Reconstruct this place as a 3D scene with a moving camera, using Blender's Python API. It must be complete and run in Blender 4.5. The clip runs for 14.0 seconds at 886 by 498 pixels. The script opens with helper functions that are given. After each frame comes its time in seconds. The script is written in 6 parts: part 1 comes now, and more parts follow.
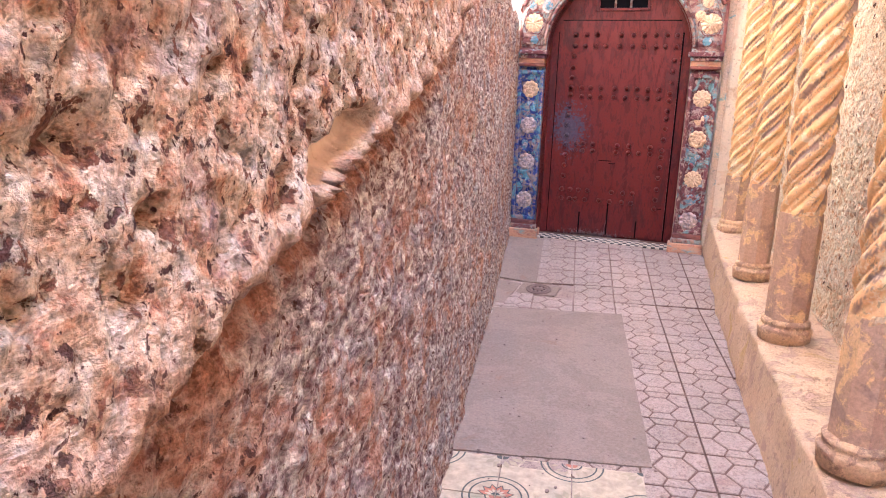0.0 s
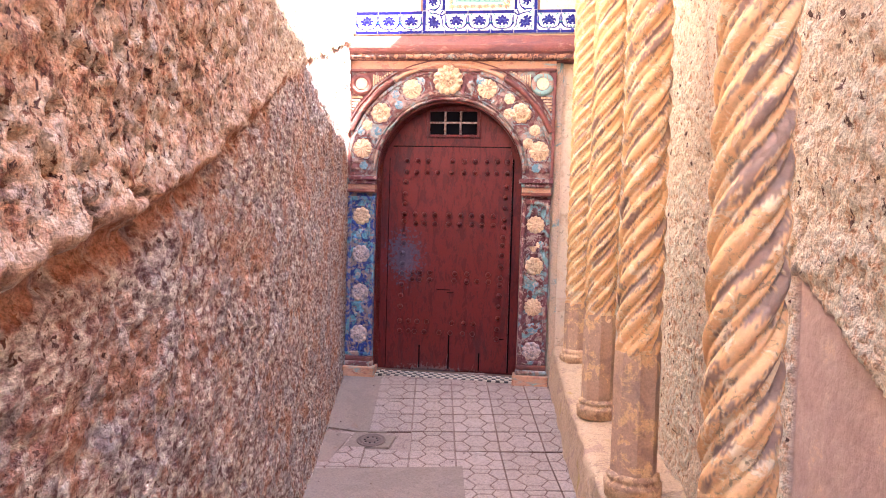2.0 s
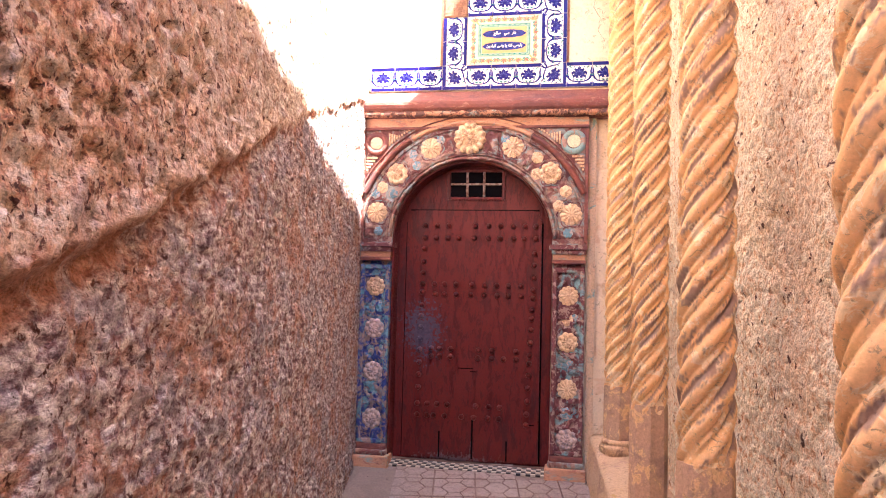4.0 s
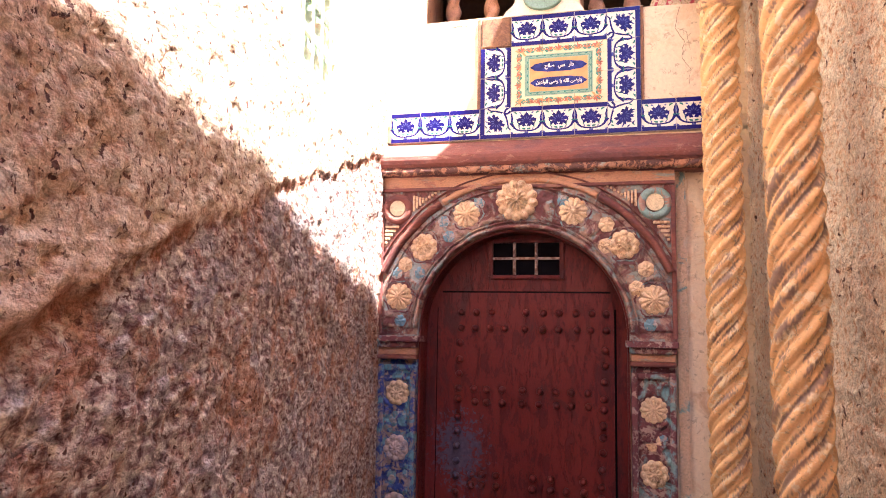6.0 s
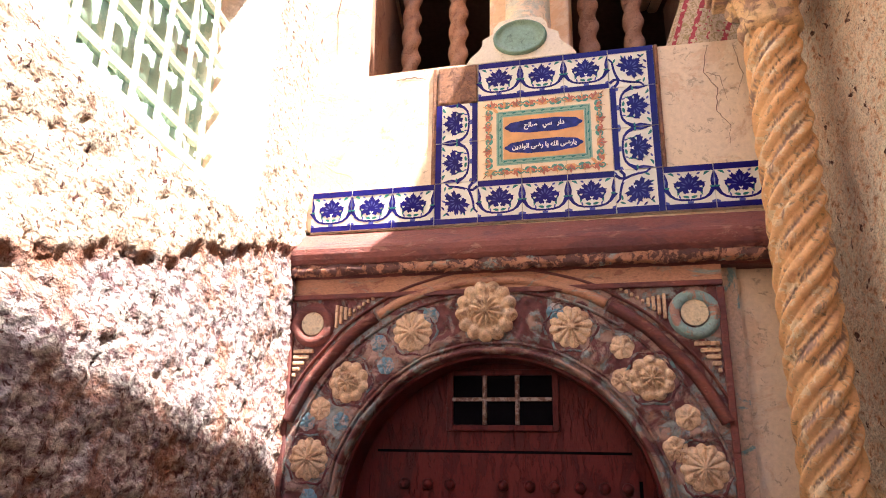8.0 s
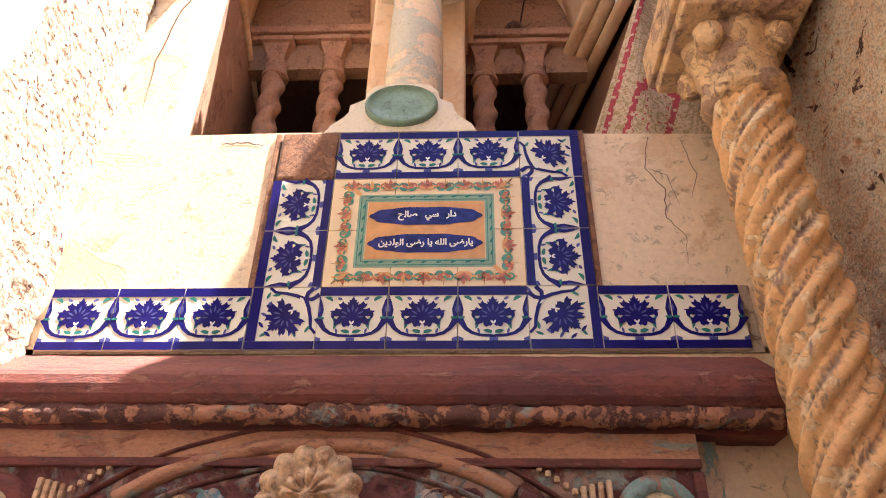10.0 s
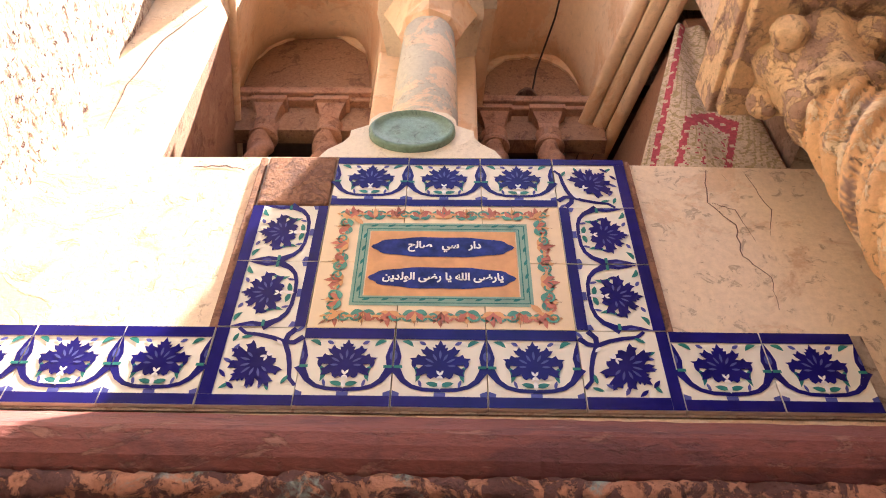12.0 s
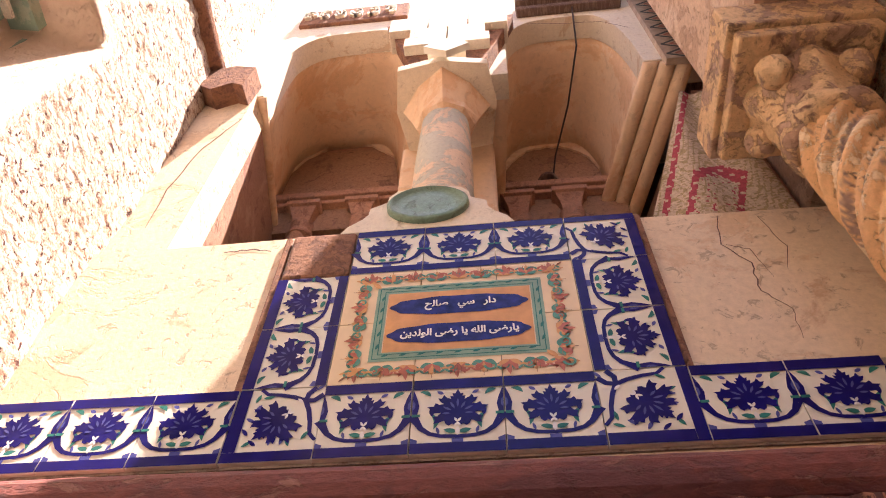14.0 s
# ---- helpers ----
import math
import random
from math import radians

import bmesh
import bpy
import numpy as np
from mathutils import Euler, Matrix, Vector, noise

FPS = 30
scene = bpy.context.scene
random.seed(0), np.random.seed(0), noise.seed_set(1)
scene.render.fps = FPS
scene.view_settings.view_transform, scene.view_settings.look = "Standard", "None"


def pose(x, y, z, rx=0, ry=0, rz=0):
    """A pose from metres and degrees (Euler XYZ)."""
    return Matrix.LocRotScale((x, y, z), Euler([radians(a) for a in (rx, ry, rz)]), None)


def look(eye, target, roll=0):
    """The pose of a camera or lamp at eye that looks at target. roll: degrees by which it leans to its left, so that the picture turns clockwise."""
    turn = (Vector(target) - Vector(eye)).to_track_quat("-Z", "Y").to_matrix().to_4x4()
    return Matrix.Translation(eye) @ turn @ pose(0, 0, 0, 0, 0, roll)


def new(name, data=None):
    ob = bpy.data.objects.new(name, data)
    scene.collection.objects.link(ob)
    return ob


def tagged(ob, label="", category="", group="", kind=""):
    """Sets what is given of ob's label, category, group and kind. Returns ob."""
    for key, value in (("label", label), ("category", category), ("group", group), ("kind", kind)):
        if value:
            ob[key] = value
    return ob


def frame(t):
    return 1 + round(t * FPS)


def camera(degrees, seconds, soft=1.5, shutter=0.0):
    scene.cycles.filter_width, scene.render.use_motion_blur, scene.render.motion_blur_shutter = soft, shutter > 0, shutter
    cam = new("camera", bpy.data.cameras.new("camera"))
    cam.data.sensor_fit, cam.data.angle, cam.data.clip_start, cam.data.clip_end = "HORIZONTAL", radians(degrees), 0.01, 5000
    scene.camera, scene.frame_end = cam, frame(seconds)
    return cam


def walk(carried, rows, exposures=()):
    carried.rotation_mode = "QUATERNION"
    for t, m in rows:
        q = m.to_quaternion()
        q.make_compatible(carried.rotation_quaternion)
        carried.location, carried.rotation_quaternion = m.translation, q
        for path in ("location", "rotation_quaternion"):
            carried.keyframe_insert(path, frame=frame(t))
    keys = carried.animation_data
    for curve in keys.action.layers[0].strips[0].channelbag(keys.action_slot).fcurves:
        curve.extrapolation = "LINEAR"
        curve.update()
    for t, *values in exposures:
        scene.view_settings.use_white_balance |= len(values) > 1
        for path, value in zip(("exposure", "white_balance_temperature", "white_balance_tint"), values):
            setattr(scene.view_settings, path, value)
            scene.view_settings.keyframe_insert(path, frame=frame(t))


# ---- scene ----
cam = camera(65.4, 14.0, 1.0)
PATH = [
    (0, (0.555, -5.548, 1.103), (-0.025, -3.849, 0.697), 2.0),
    (0.5, (0.492, -5.339, 1.144), (-0.147, -3.655, 0.765), 2.0),
    (1, (0.512, -5.202, 1.141), (-0.208, -3.530, 0.872), 2.2),
    (1.5, (0.611, -5.108, 1.145), (0.063, -3.361, 0.968), 2.0),
    (2, (0.660, -5.026, 1.144), (0.409, -3.204, 1.066), 1.6),
    (2.5, (0.770, -4.886, 1.136), (0.758, -3.047, 1.096), 1.0),
    (3, (0.704, -4.782, 1.136), (0.695, -2.942, 1.113), 0.7),
    (3.5, (0.589, -4.690, 1.172), (0.420, -2.858, 1.201), 1.0),
    (4, (0.634, -4.541, 1.174), (0.304, -2.733, 1.270), 1.5),
    (4.2, (0.639, -4.437, 1.181), (0.283, -2.638, 1.318), 1.7),
    (6.3, (0.463, -3.375, 1.551), (-0.006, -1.610, 1.777), 0.9),
    (6.5, (0.449, -3.265, 1.565), (-0.031, -1.509, 1.828), 0.9),
    (7, (0.348, -2.961, 1.595), (-0.143, -1.224, 1.956), 1.1),
    (7.5, (0.356, -2.674, 1.597), (-0.106, -0.953, 2.055), 1.2),
    (8, (0.391, -2.365, 1.648), (-0.031, -0.660, 2.191), 1.1),
    (8.5, (0.351, -2.132, 1.701), (-0.030, -0.442, 2.317), 1.2),
    (9, (0.312, -1.851, 1.773), (0.048, -0.184, 2.504), 1.6),
    (9.2, (0.328, -1.753, 1.783), (0.143, -0.100, 2.571), 1.5),
    (11.3, (0.213, -1.172, 1.904), (0.190, 0.228, 3.098), 1.0),
    (11.5, (0.205, -1.133, 1.902), (0.193, 0.255, 3.109), 1.1),
    (12, (0.206, -1.035, 1.885), (0.181, 0.296, 3.156), 1.3),
    (12.5, (0.237, -1.001, 1.857), (0.171, 0.229, 3.224), 1.5),
    (13, (0.242, -0.991, 1.814), (0.132, 0.147, 3.256), 2.0),
    (13.5, (0.259, -0.976, 1.788), (0.115, 0.128, 3.253), 2.0),
    (14, (0.282, -0.966, 1.774), (0.129, 0.124, 3.249), 2.3),
]
EXPOSURES = [(0, 4.85, 6050, 9), (2, 4.6, 6150, 12), (3, 4.3, 6700, 19), (4.2, 4.2, 6850, 22), (6.5, 3.1, 6900, 23), (7, 2.7, 6850, 21), (8.5, 2.65, 6700, 17), (9, 2.4, 6850, 17), (11.5, 2.5, 6850, 18), (12.5, 2.65, 6900, 21), (13, 2.25, 7150, 28), (14, 2.1, 7150, 29)]
walk(cam, [(t, look(eye, aim, roll)) for t, eye, aim, roll in PATH], EXPOSURES)

# world: daylight from a clear sky, and a high sun over the roof on the column side
world = bpy.data.worlds.new("sky")
scene.world = world
world.use_nodes = True
SUN_WAY = Vector((-1.0, 0.45, -2.48)).normalized()
sky = world.node_tree.nodes.new("ShaderNodeTexSky")
sky.sky_type = "NISHITA"
sky.sun_disc = False
sky.sun_elevation = math.asin(-SUN_WAY.z)
sky.sun_rotation = math.atan2(-SUN_WAY.x, -SUN_WAY.y)
world.node_tree.links.new(sky.outputs[0], world.node_tree.nodes["Background"].inputs[0])
world.node_tree.nodes["Background"].inputs[1].default_value = 0.11
lamp = new("sun", bpy.data.lights.new("sun", "SUN"))
lamp.data.energy, lamp.data.angle, lamp.data.color = 5.0, radians(0.53), (1.0, 0.94, 0.84)
lamp.matrix_world = look((0, 0, 12), Vector((0, 0, 12)) + SUN_WAY)


# ---- materials ----
def nodes_of(name, rough=0.8, metal=0.0):
    m = bpy.data.materials.new(name)
    m.use_nodes = True
    nt = m.node_tree
    b = nt.nodes["Principled BSDF"]
    b.inputs["Roughness"].default_value, b.inputs["Metallic"].default_value = rough, metal
    return m, nt, b


def coords(nt, stretch=(1, 1, 1)):
    g = nt.nodes.new("ShaderNodeNewGeometry")
    mp = nt.nodes.new("ShaderNodeMapping")
    mp.inputs["Scale"].default_value = stretch
    nt.links.new(g.outputs["Position"], mp.inputs[0])
    return mp.outputs[0]


def noise_tex(nt, co, scale, detail=6, rough=0.6, dist=0.0):
    n = nt.nodes.new("ShaderNodeTexNoise")
    n.inputs["Scale"].default_value, n.inputs["Detail"].default_value = scale, detail
    n.inputs["Roughness"].default_value, n.inputs["Distortion"].default_value = rough, dist
    nt.links.new(co, n.inputs["Vector"])
    return n.outputs["Fac"]


def cells(nt, co, scale, feature="F1"):
    n = nt.nodes.new("ShaderNodeTexVoronoi")
    n.feature = feature
    n.inputs["Scale"].default_value = scale
    nt.links.new(co, n.inputs["Vector"])
    return n.outputs["Distance"]


def ramp(nt, fac, stops):
    r = nt.nodes.new("ShaderNodeValToRGB")
    while len(r.color_ramp.elements) < len(stops):
        r.color_ramp.elements.new(0.5)
    for e, (p, c) in zip(r.color_ramp.elements, stops):
        e.position = p
        e.color = (*c, 1) if isinstance(c, tuple) else (c, c, c, 1)
    nt.links.new(fac, r.inputs[0])
    return r.outputs[0]


def mix(nt, fac, a, b, mode="MIX"):
    n = nt.nodes.new("ShaderNodeMix")
    n.data_type, n.blend_type = "RGBA", mode
    for sock, v in ((n.inputs[0], fac), (n.inputs[6], a), (n.inputs[7], b)):
        if isinstance(v, (int, float)):
            sock.default_value = v
        elif isinstance(v, tuple):
            sock.default_value = (*v, 1)
        else:
            nt.links.new(v, sock)
    return n.outputs[2]


def add(nt, a, b, wa=1.0, wb=1.0):
    def times(s, w):
        n = nt.nodes.new("ShaderNodeMath")
        n.operation = "MULTIPLY"
        nt.links.new(s, n.inputs[0])
        n.inputs[1].default_value = w
        return n.outputs[0]
    n = nt.nodes.new("ShaderNodeMath")
    nt.links.new(times(a, wa), n.inputs[0])
    nt.links.new(times(b, wb), n.inputs[1])
    return n.outputs[0]


def bump(nt, b, height, strength=0.5, distance=0.01):
    n = nt.nodes.new("ShaderNodeBump")
    n.inputs["Strength"].default_value, n.inputs["Distance"].default_value = strength, distance
    nt.links.new(height, n.inputs["Height"])
    nt.links.new(n.outputs[0], b.inputs["Normal"])


def attribute(nt, name):
    n = nt.nodes.new("ShaderNodeAttribute")
    n.attribute_name = name
    return n.outputs["Fac"]


def worn(name, base, under, amount=0.5, scale=9.0, rough=0.75, bump_d=0.004, tint=None, tint_at=0.6, tint_scale=4.0, stretch=(1, 1, 1), grain=90.0, pits=0.5, grit=0.6):
    """Paint or plaster with chips to what lies under it, a second stain colour, small pits with shade in their colour
    and a fine grain.
    """
    m, nt, b = nodes_of(name, rough)
    co = coords(nt, stretch)
    big = noise_tex(nt, co, scale, 8, 0.72, 0.5)
    fine = noise_tex(nt, co, grain, 5, 0.75)
    chips = ramp(nt, big, [(max(0.02, 0.98 - amount - 0.015), 0.0), (0.98 - amount + 0.02, 1.0)])
    col = mix(nt, chips, base, under)
    if tint:
        st = ramp(nt, noise_tex(nt, co, tint_scale, 7, 0.68, 0.8), [(tint_at - 0.05, 0.0), (tint_at + 0.03, 1.0)])
        col = mix(nt, st, col, tint)
    # pit floors take a darker tone of the undercoat as their shade
    shade = tuple(c * 0.42 for c in under)
    hole = ramp(nt, noise_tex(nt, co, grain * 0.45, 5, 0.7, 0.8), [(0.36, pits), (0.42, 0.0)])
    col = mix(nt, hole, col, shade)
    col = mix(nt, grit, col, ramp(nt, fine, [(0.3, 0.42), (0.62, 1.0)]), "MULTIPLY")
    nt.links.new(col, b.inputs["Base Color"])
    bump(nt, b, add(nt, add(nt, chips, fine, -0.6, 0.9), hole, 1.0, -0.8), 0.9, bump_d)
    return m


def roughcast(name, low, mid, high, rust, rough=0.95, scale=1.0, pits=True, lift=0.016):
    """Coarse thrown render: pebbly grain, pale crumbs, pits painted dark as if shaded, and rusty stains."""
    m, nt, b = nodes_of(name, rough)
    co = coords(nt)
    crumb = noise_tex(nt, co, 44 * scale, 4, 0.58, 0.15)
    grit = noise_tex(nt, co, 190 * scale, 3, 0.6)
    cell = cells(nt, co, 48 * scale)
    col = ramp(nt, crumb, [(0.33, low), (0.41, mid), (0.54, high)])
    big = ramp(nt, noise_tex(nt, co, 2.6, 6, 0.6, 0.6), [(0.45, 0.0), (0.66, 0.75)])
    col = mix(nt, big, col, mix(nt, crumb, rust, high))
    col = mix(nt, 0.5, col, ramp(nt, noise_tex(nt, co, 0.9, 4), [(0.3, 0.55), (0.7, 1.0)]), "MULTIPLY")
    col = mix(nt, 0.6, col, ramp(nt, grit, [(0.36, 0.35), (0.56, 1.0)]), "MULTIPLY")
    if pits:
        # sunken spots get a near-black brown for the shade in them
        hole = ramp(nt, noise_tex(nt, co, 26 * scale, 5, 0.62, 0.5), [(0.345, 0.0), (0.375, 1.0)])
        col = mix(nt, hole, (0.10, 0.045, 0.035), col)
    nt.links.new(col, b.inputs["Base Color"])
    calm = nt.nodes.new("ShaderNodeMath")
    calm.operation = "MULTIPLY_ADD"
    nt.links.new(attribute(nt, "bare"), calm.inputs[0])
    calm.inputs[1].default_value, calm.inputs[2].default_value = -0.88, 1.0
    relief = nt.nodes.new("ShaderNodeMath")
    relief.operation = "MULTIPLY"
    nt.links.new(add(nt, add(nt, crumb, cell, 1.0, -0.5), grit, 1.0, 0.4), relief.inputs[0])
    nt.links.new(calm.outputs[0], relief.inputs[1])
    bump(nt, b, relief.outputs[0], 1.0, lift)
    return m


def left_wall_material():
    """Below the ledge a grey roughcast, above it bare ochre stone with shade painted into its pits, smooth pale plaster
    where a patch is left.
    """
    m, nt, b = nodes_of("old_alley_wall", 0.95)
    co = coords(nt)
    crumb = noise_tex(nt, coords(nt, (1, 0.5, 1)), 52, 5, 0.66, 0.2)
    grit = noise_tex(nt, co, 210, 3, 0.6)
    mid = noise_tex(nt, co, 19, 8, 0.70, 0.3)
    wide = noise_tex(nt, co, 2.3, 6, 0.6, 0.7)
    other = noise_tex(nt, co, 5.5, 6, 0.65, 0.5)
    cell = cells(nt, co, 46)
    # crumb tops pale, gaps between them dark: relief shading put into the colour
    grey = ramp(nt, crumb, [(0.38, (0.15, 0.075, 0.09)), (0.45, (0.37, 0.29, 0.31)), (0.52, (0.57, 0.52, 0.52)), (0.60, (0.90, 0.88, 0.85))])
    ochre = ramp(nt, crumb, [(0.38, (0.20, 0.065, 0.05)), (0.45, (0.52, 0.28, 0.21)), (0.53, (0.72, 0.52, 0.42)), (0.61, (0.95, 0.84, 0.72))])
    lower = mix(nt, ramp(nt, wide, [(0.46, 0.0), (0.64, 0.6)]), grey, ochre)
    lower = mix(nt, ramp(nt, other, [(0.51, 0.0), (0.60, 0.65)]), lower, mix(nt, crumb, (0.36, 0.12, 0.07), (0.78, 0.42, 0.26)))
    blot = noise_tex(nt, co, 9, 5, 0.6, 0.6)
    lower = mix(nt, ramp(nt, blot, [(0.53, 0.0), (0.60, 0.6)]), lower, mix(nt, crumb, (0.18, 0.15, 0.19), (0.64, 0.61, 0.65)))
    lower = mix(nt, ramp(nt, noise_tex(nt, co, 11, 6, 0.65, 0.6), [(0.37, 0.65), (0.44, 0.0)]), lower, mix(nt, crumb, (0.20, 0.07, 0.06), (0.66, 0.32, 0.22)))
    stone = ramp(nt, mid, [(0.33, (0.26, 0.10, 0.08)), (0.39, (0.62, 0.30, 0.19)), (0.46, (0.84, 0.58, 0.42)), (0.57, (0.88, 0.76, 0.64)), (0.66, (0.74, 0.65, 0.61))])
    stone = mix(nt, ramp(nt, wide, [(0.46, 0.0), (0.62, 0.6)]), stone, ramp(nt, mid, [(0.38, (0.40, 0.14, 0.08)), (0.5, (0.80, 0.42, 0.24)), (0.6, (0.92, 0.66, 0.46))]))
    stone = mix(nt, ramp(nt, noise_tex(nt, co, 7, 5, 0.6, 1.0), [(0.53, 0.0), (0.62, 0.6)]), stone, mix(nt, mid, (0.36, 0.26, 0.28), (0.78, 0.70, 0.68)))
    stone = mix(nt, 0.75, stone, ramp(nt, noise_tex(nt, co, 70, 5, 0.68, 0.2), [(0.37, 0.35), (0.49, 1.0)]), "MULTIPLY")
    # holes and pockets sink in the bump and carry painted shade
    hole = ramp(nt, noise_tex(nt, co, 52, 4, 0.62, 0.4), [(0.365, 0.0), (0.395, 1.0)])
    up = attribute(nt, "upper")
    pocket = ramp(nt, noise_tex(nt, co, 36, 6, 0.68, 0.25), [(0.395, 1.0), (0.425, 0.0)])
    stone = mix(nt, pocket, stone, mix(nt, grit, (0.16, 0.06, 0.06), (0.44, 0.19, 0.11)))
    col = mix(nt, up, lower, stone)
    pale = attribute(nt, "pale")
    col = mix(nt, pale, col, ramp(nt, crumb, [(0.36, (0.36, 0.22, 0.15)), (0.43, (0.72, 0.55, 0.42)), (0.55, (0.93, 0.85, 0.70))]))
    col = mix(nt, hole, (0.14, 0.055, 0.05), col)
    col = mix(nt, attribute(nt, "crust"), col, mix(nt, crumb, (0.70, 0.42, 0.28), (0.92, 0.76, 0.62)))
    # rusty fringe below the ledge, with the ledge's maroon shadow in its dark tones
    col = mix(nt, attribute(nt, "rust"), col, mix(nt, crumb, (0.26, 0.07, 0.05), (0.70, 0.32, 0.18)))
    col = mix(nt, 0.5, col, ramp(nt, grit, [(0.36, 0.3), (0.56, 1.0)]), "MULTIPLY")
    col = mix(nt, 1.0, col, (0.84, 0.825, 0.82), "MULTIPLY")
    col = mix(nt, attribute(nt, "plaster"), col, mix(nt, mid, (0.74, 0.53, 0.40), (0.90, 0.77, 0.64)))
    nt.links.new(col, b.inputs["Base Color"])
    calm = nt.nodes.new("ShaderNodeMath")
    calm.operation = "MULTIPLY_ADD"
    nt.links.new(add(nt, attribute(nt, "plaster"), pale, 1.0, 0.6), calm.inputs[0])
    calm.inputs[1].default_value, calm.inputs[2].default_value = -0.85, 1.0
    relief = nt.nodes.new("ShaderNodeMath")
    relief.operation = "MULTIPLY"
    nt.links.new(add(nt, add(nt, crumb, cell, 1.0, -0.5), add(nt, grit, add(nt, hole, pocket, 0.4, -0.5), 0.22, 1.0)), relief.inputs[0])
    nt.links.new(calm.outputs[0], relief.inputs[1])
    bump(nt, b, relief.outputs[0], 1.0, 0.016)
    return m


def plain(name, colour, rough=0.5, metal=0.0, var=0.15, scale=30.0, coat=0.0):
    m, nt, b = nodes_of(name, rough, metal)
    co = coords(nt)
    n = noise_tex(nt, co, scale, 5, 0.6)
    dark = tuple(c * (1 - 2 * var) for c in colour)
    nt.links.new(ramp(nt, n, [(0.3, dark), (0.65, colour)]), b.inputs["Base Color"])
    b.inputs["Coat Weight"].default_value = coat
    if coat:
        b.inputs["Specular IOR Level"].default_value = 0.13
    bump(nt, b, n, 0.15, 0.002)
    return m


M_LEFT = left_wall_material()
M_RIGHT = roughcast("ochre_roughcast", (0.60, 0.30, 0.17), (0.93, 0.68, 0.48), (0.98, 0.88, 0.73), (0.94, 0.60, 0.36), scale=0.9, lift=0.026)
M_COLUMN = worn("ochre_column_plaster", (0.88, 0.54, 0.27), (0.93, 0.72, 0.46), 0.43, 14, 0.75, 0.003, (0.72, 0.40, 0.20), 0.64, 7.0, grit=0.35, pits=0.8)
nt = M_COLUMN.node_tree
link = nt.nodes["Principled BSDF"].inputs["Base Color"].links[0].from_socket
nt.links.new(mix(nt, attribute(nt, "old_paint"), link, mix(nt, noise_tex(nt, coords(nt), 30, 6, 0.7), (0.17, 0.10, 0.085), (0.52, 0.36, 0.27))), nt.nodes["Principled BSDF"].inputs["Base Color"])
M_PED = worn("faded_pedestal_paint", (0.56, 0.36, 0.25), (0.82, 0.54, 0.29), 0.44, 9, 0.8, 0.003, (0.42, 0.27, 0.21), 0.58, 6.0)
M_BASE = worn("chipped_base_plaster", (0.72, 0.47, 0.29), (0.50, 0.31, 0.21), 0.45, 16, 0.85, 0.005, (0.84, 0.60, 0.36), 0.60, 11.0)
M_BENCH = worn("worn_bench_render", (0.66, 0.46, 0.31), (0.54, 0.36, 0.27), 0.42, 9, 0.9, 0.006, (0.56, 0.38, 0.16), 0.66, 5.0, grit=0.5)
M_FACADE = worn("cream_plaster", (0.82, 0.66, 0.48), (0.76, 0.56, 0.38), 0.42, 3.5, 0.85, 0.002, (0.64, 0.44, 0.29), 0.63, 5.0, pits=0.55, grit=0.3, grain=60)
M_VAULT = worn("orange_cream_vault_plaster", (0.88, 0.66, 0.46), (0.82, 0.55, 0.34), 0.45, 2.5, 0.85, 0.0015, (0.70, 0.44, 0.28), 0.68, 5.0, pits=0.2, grit=0.2, grain=40)
M_UPPER = worn("brown_cracked_plaster", (0.76, 0.57, 0.41), (0.60, 0.41, 0.28), 0.46, 5, 0.9, 0.004, (0.84, 0.68, 0.52), 0.60, 4, grit=0.4)
M_CAPITAL = worn("weathered_capital_plaster", (0.86, 0.60, 0.34), (0.58, 0.38, 0.27), 0.46, 14, 0.85, 0.006, (0.30, 0.18, 0.13), 0.62, 10, grit=0.45)
M_LUNETTE = worn("bare_brown_plaster", (0.42, 0.24, 0.15), (0.30, 0.16, 0.11), 0.4, 8, 0.9, 0.004)
# red-brown that carries the reveal's shade, against the cream of the lit pier
M_JAMBSHADE = worn("shade_browned_jamb_plaster", (0.40, 0.22, 0.15), (0.30, 0.15, 0.11), 0.42, 5, 0.9, 0.003, (0.48, 0.30, 0.20), 0.6, 4, pits=0.3, grit=0.3)
M_WHITE = worn("limewash", (0.84, 0.76, 0.62), (0.72, 0.58, 0.42), 0.36, 6, 0.85, 0.003, pits=0.25, grit=0.25)
M_DOOR = worn("maroon_door_paint", (0.142, 0.017, 0.016), (0.092, 0.010, 0.012), 0.45, 16, 0.42, 0.0025, (0.075, 0.014, 0.016), 0.62, 5.0, (1.6, 1, 0.5), 110, grit=0.45)
nt = M_DOOR.node_tree
door_skin = nt.nodes["Principled BSDF"]
door_skin.inputs["Specular IOR Level"].default_value = 0.28


def rubbed(nt, centre, reach, level):
    """A worn spot of its own shape: 1 where paint has been rubbed off round a place."""
    g = nt.nodes.new("ShaderNodeNewGeometry")
    mp = nt.nodes.new("ShaderNodeMapping")
    mp.inputs["Location"].default_value = tuple(-c / r for c, r in zip(centre, reach))
    mp.inputs["Scale"].default_value = tuple(1 / r for r in reach)
    nt.links.new(g.outputs["Position"], mp.inputs[0])
    ln = nt.nodes.new("ShaderNodeVectorMath")
    ln.operation = "LENGTH"
    nt.links.new(mp.outputs[0], ln.inputs[0])
    flake = noise_tex(nt, coords(nt), 34, 7, 0.78, 0.4)
    both = add(nt, ln.outputs["Value"], flake, -0.30, 1.0)
    return ramp(nt, both, [(level, 0.0), (level + 0.05, 1.0)])


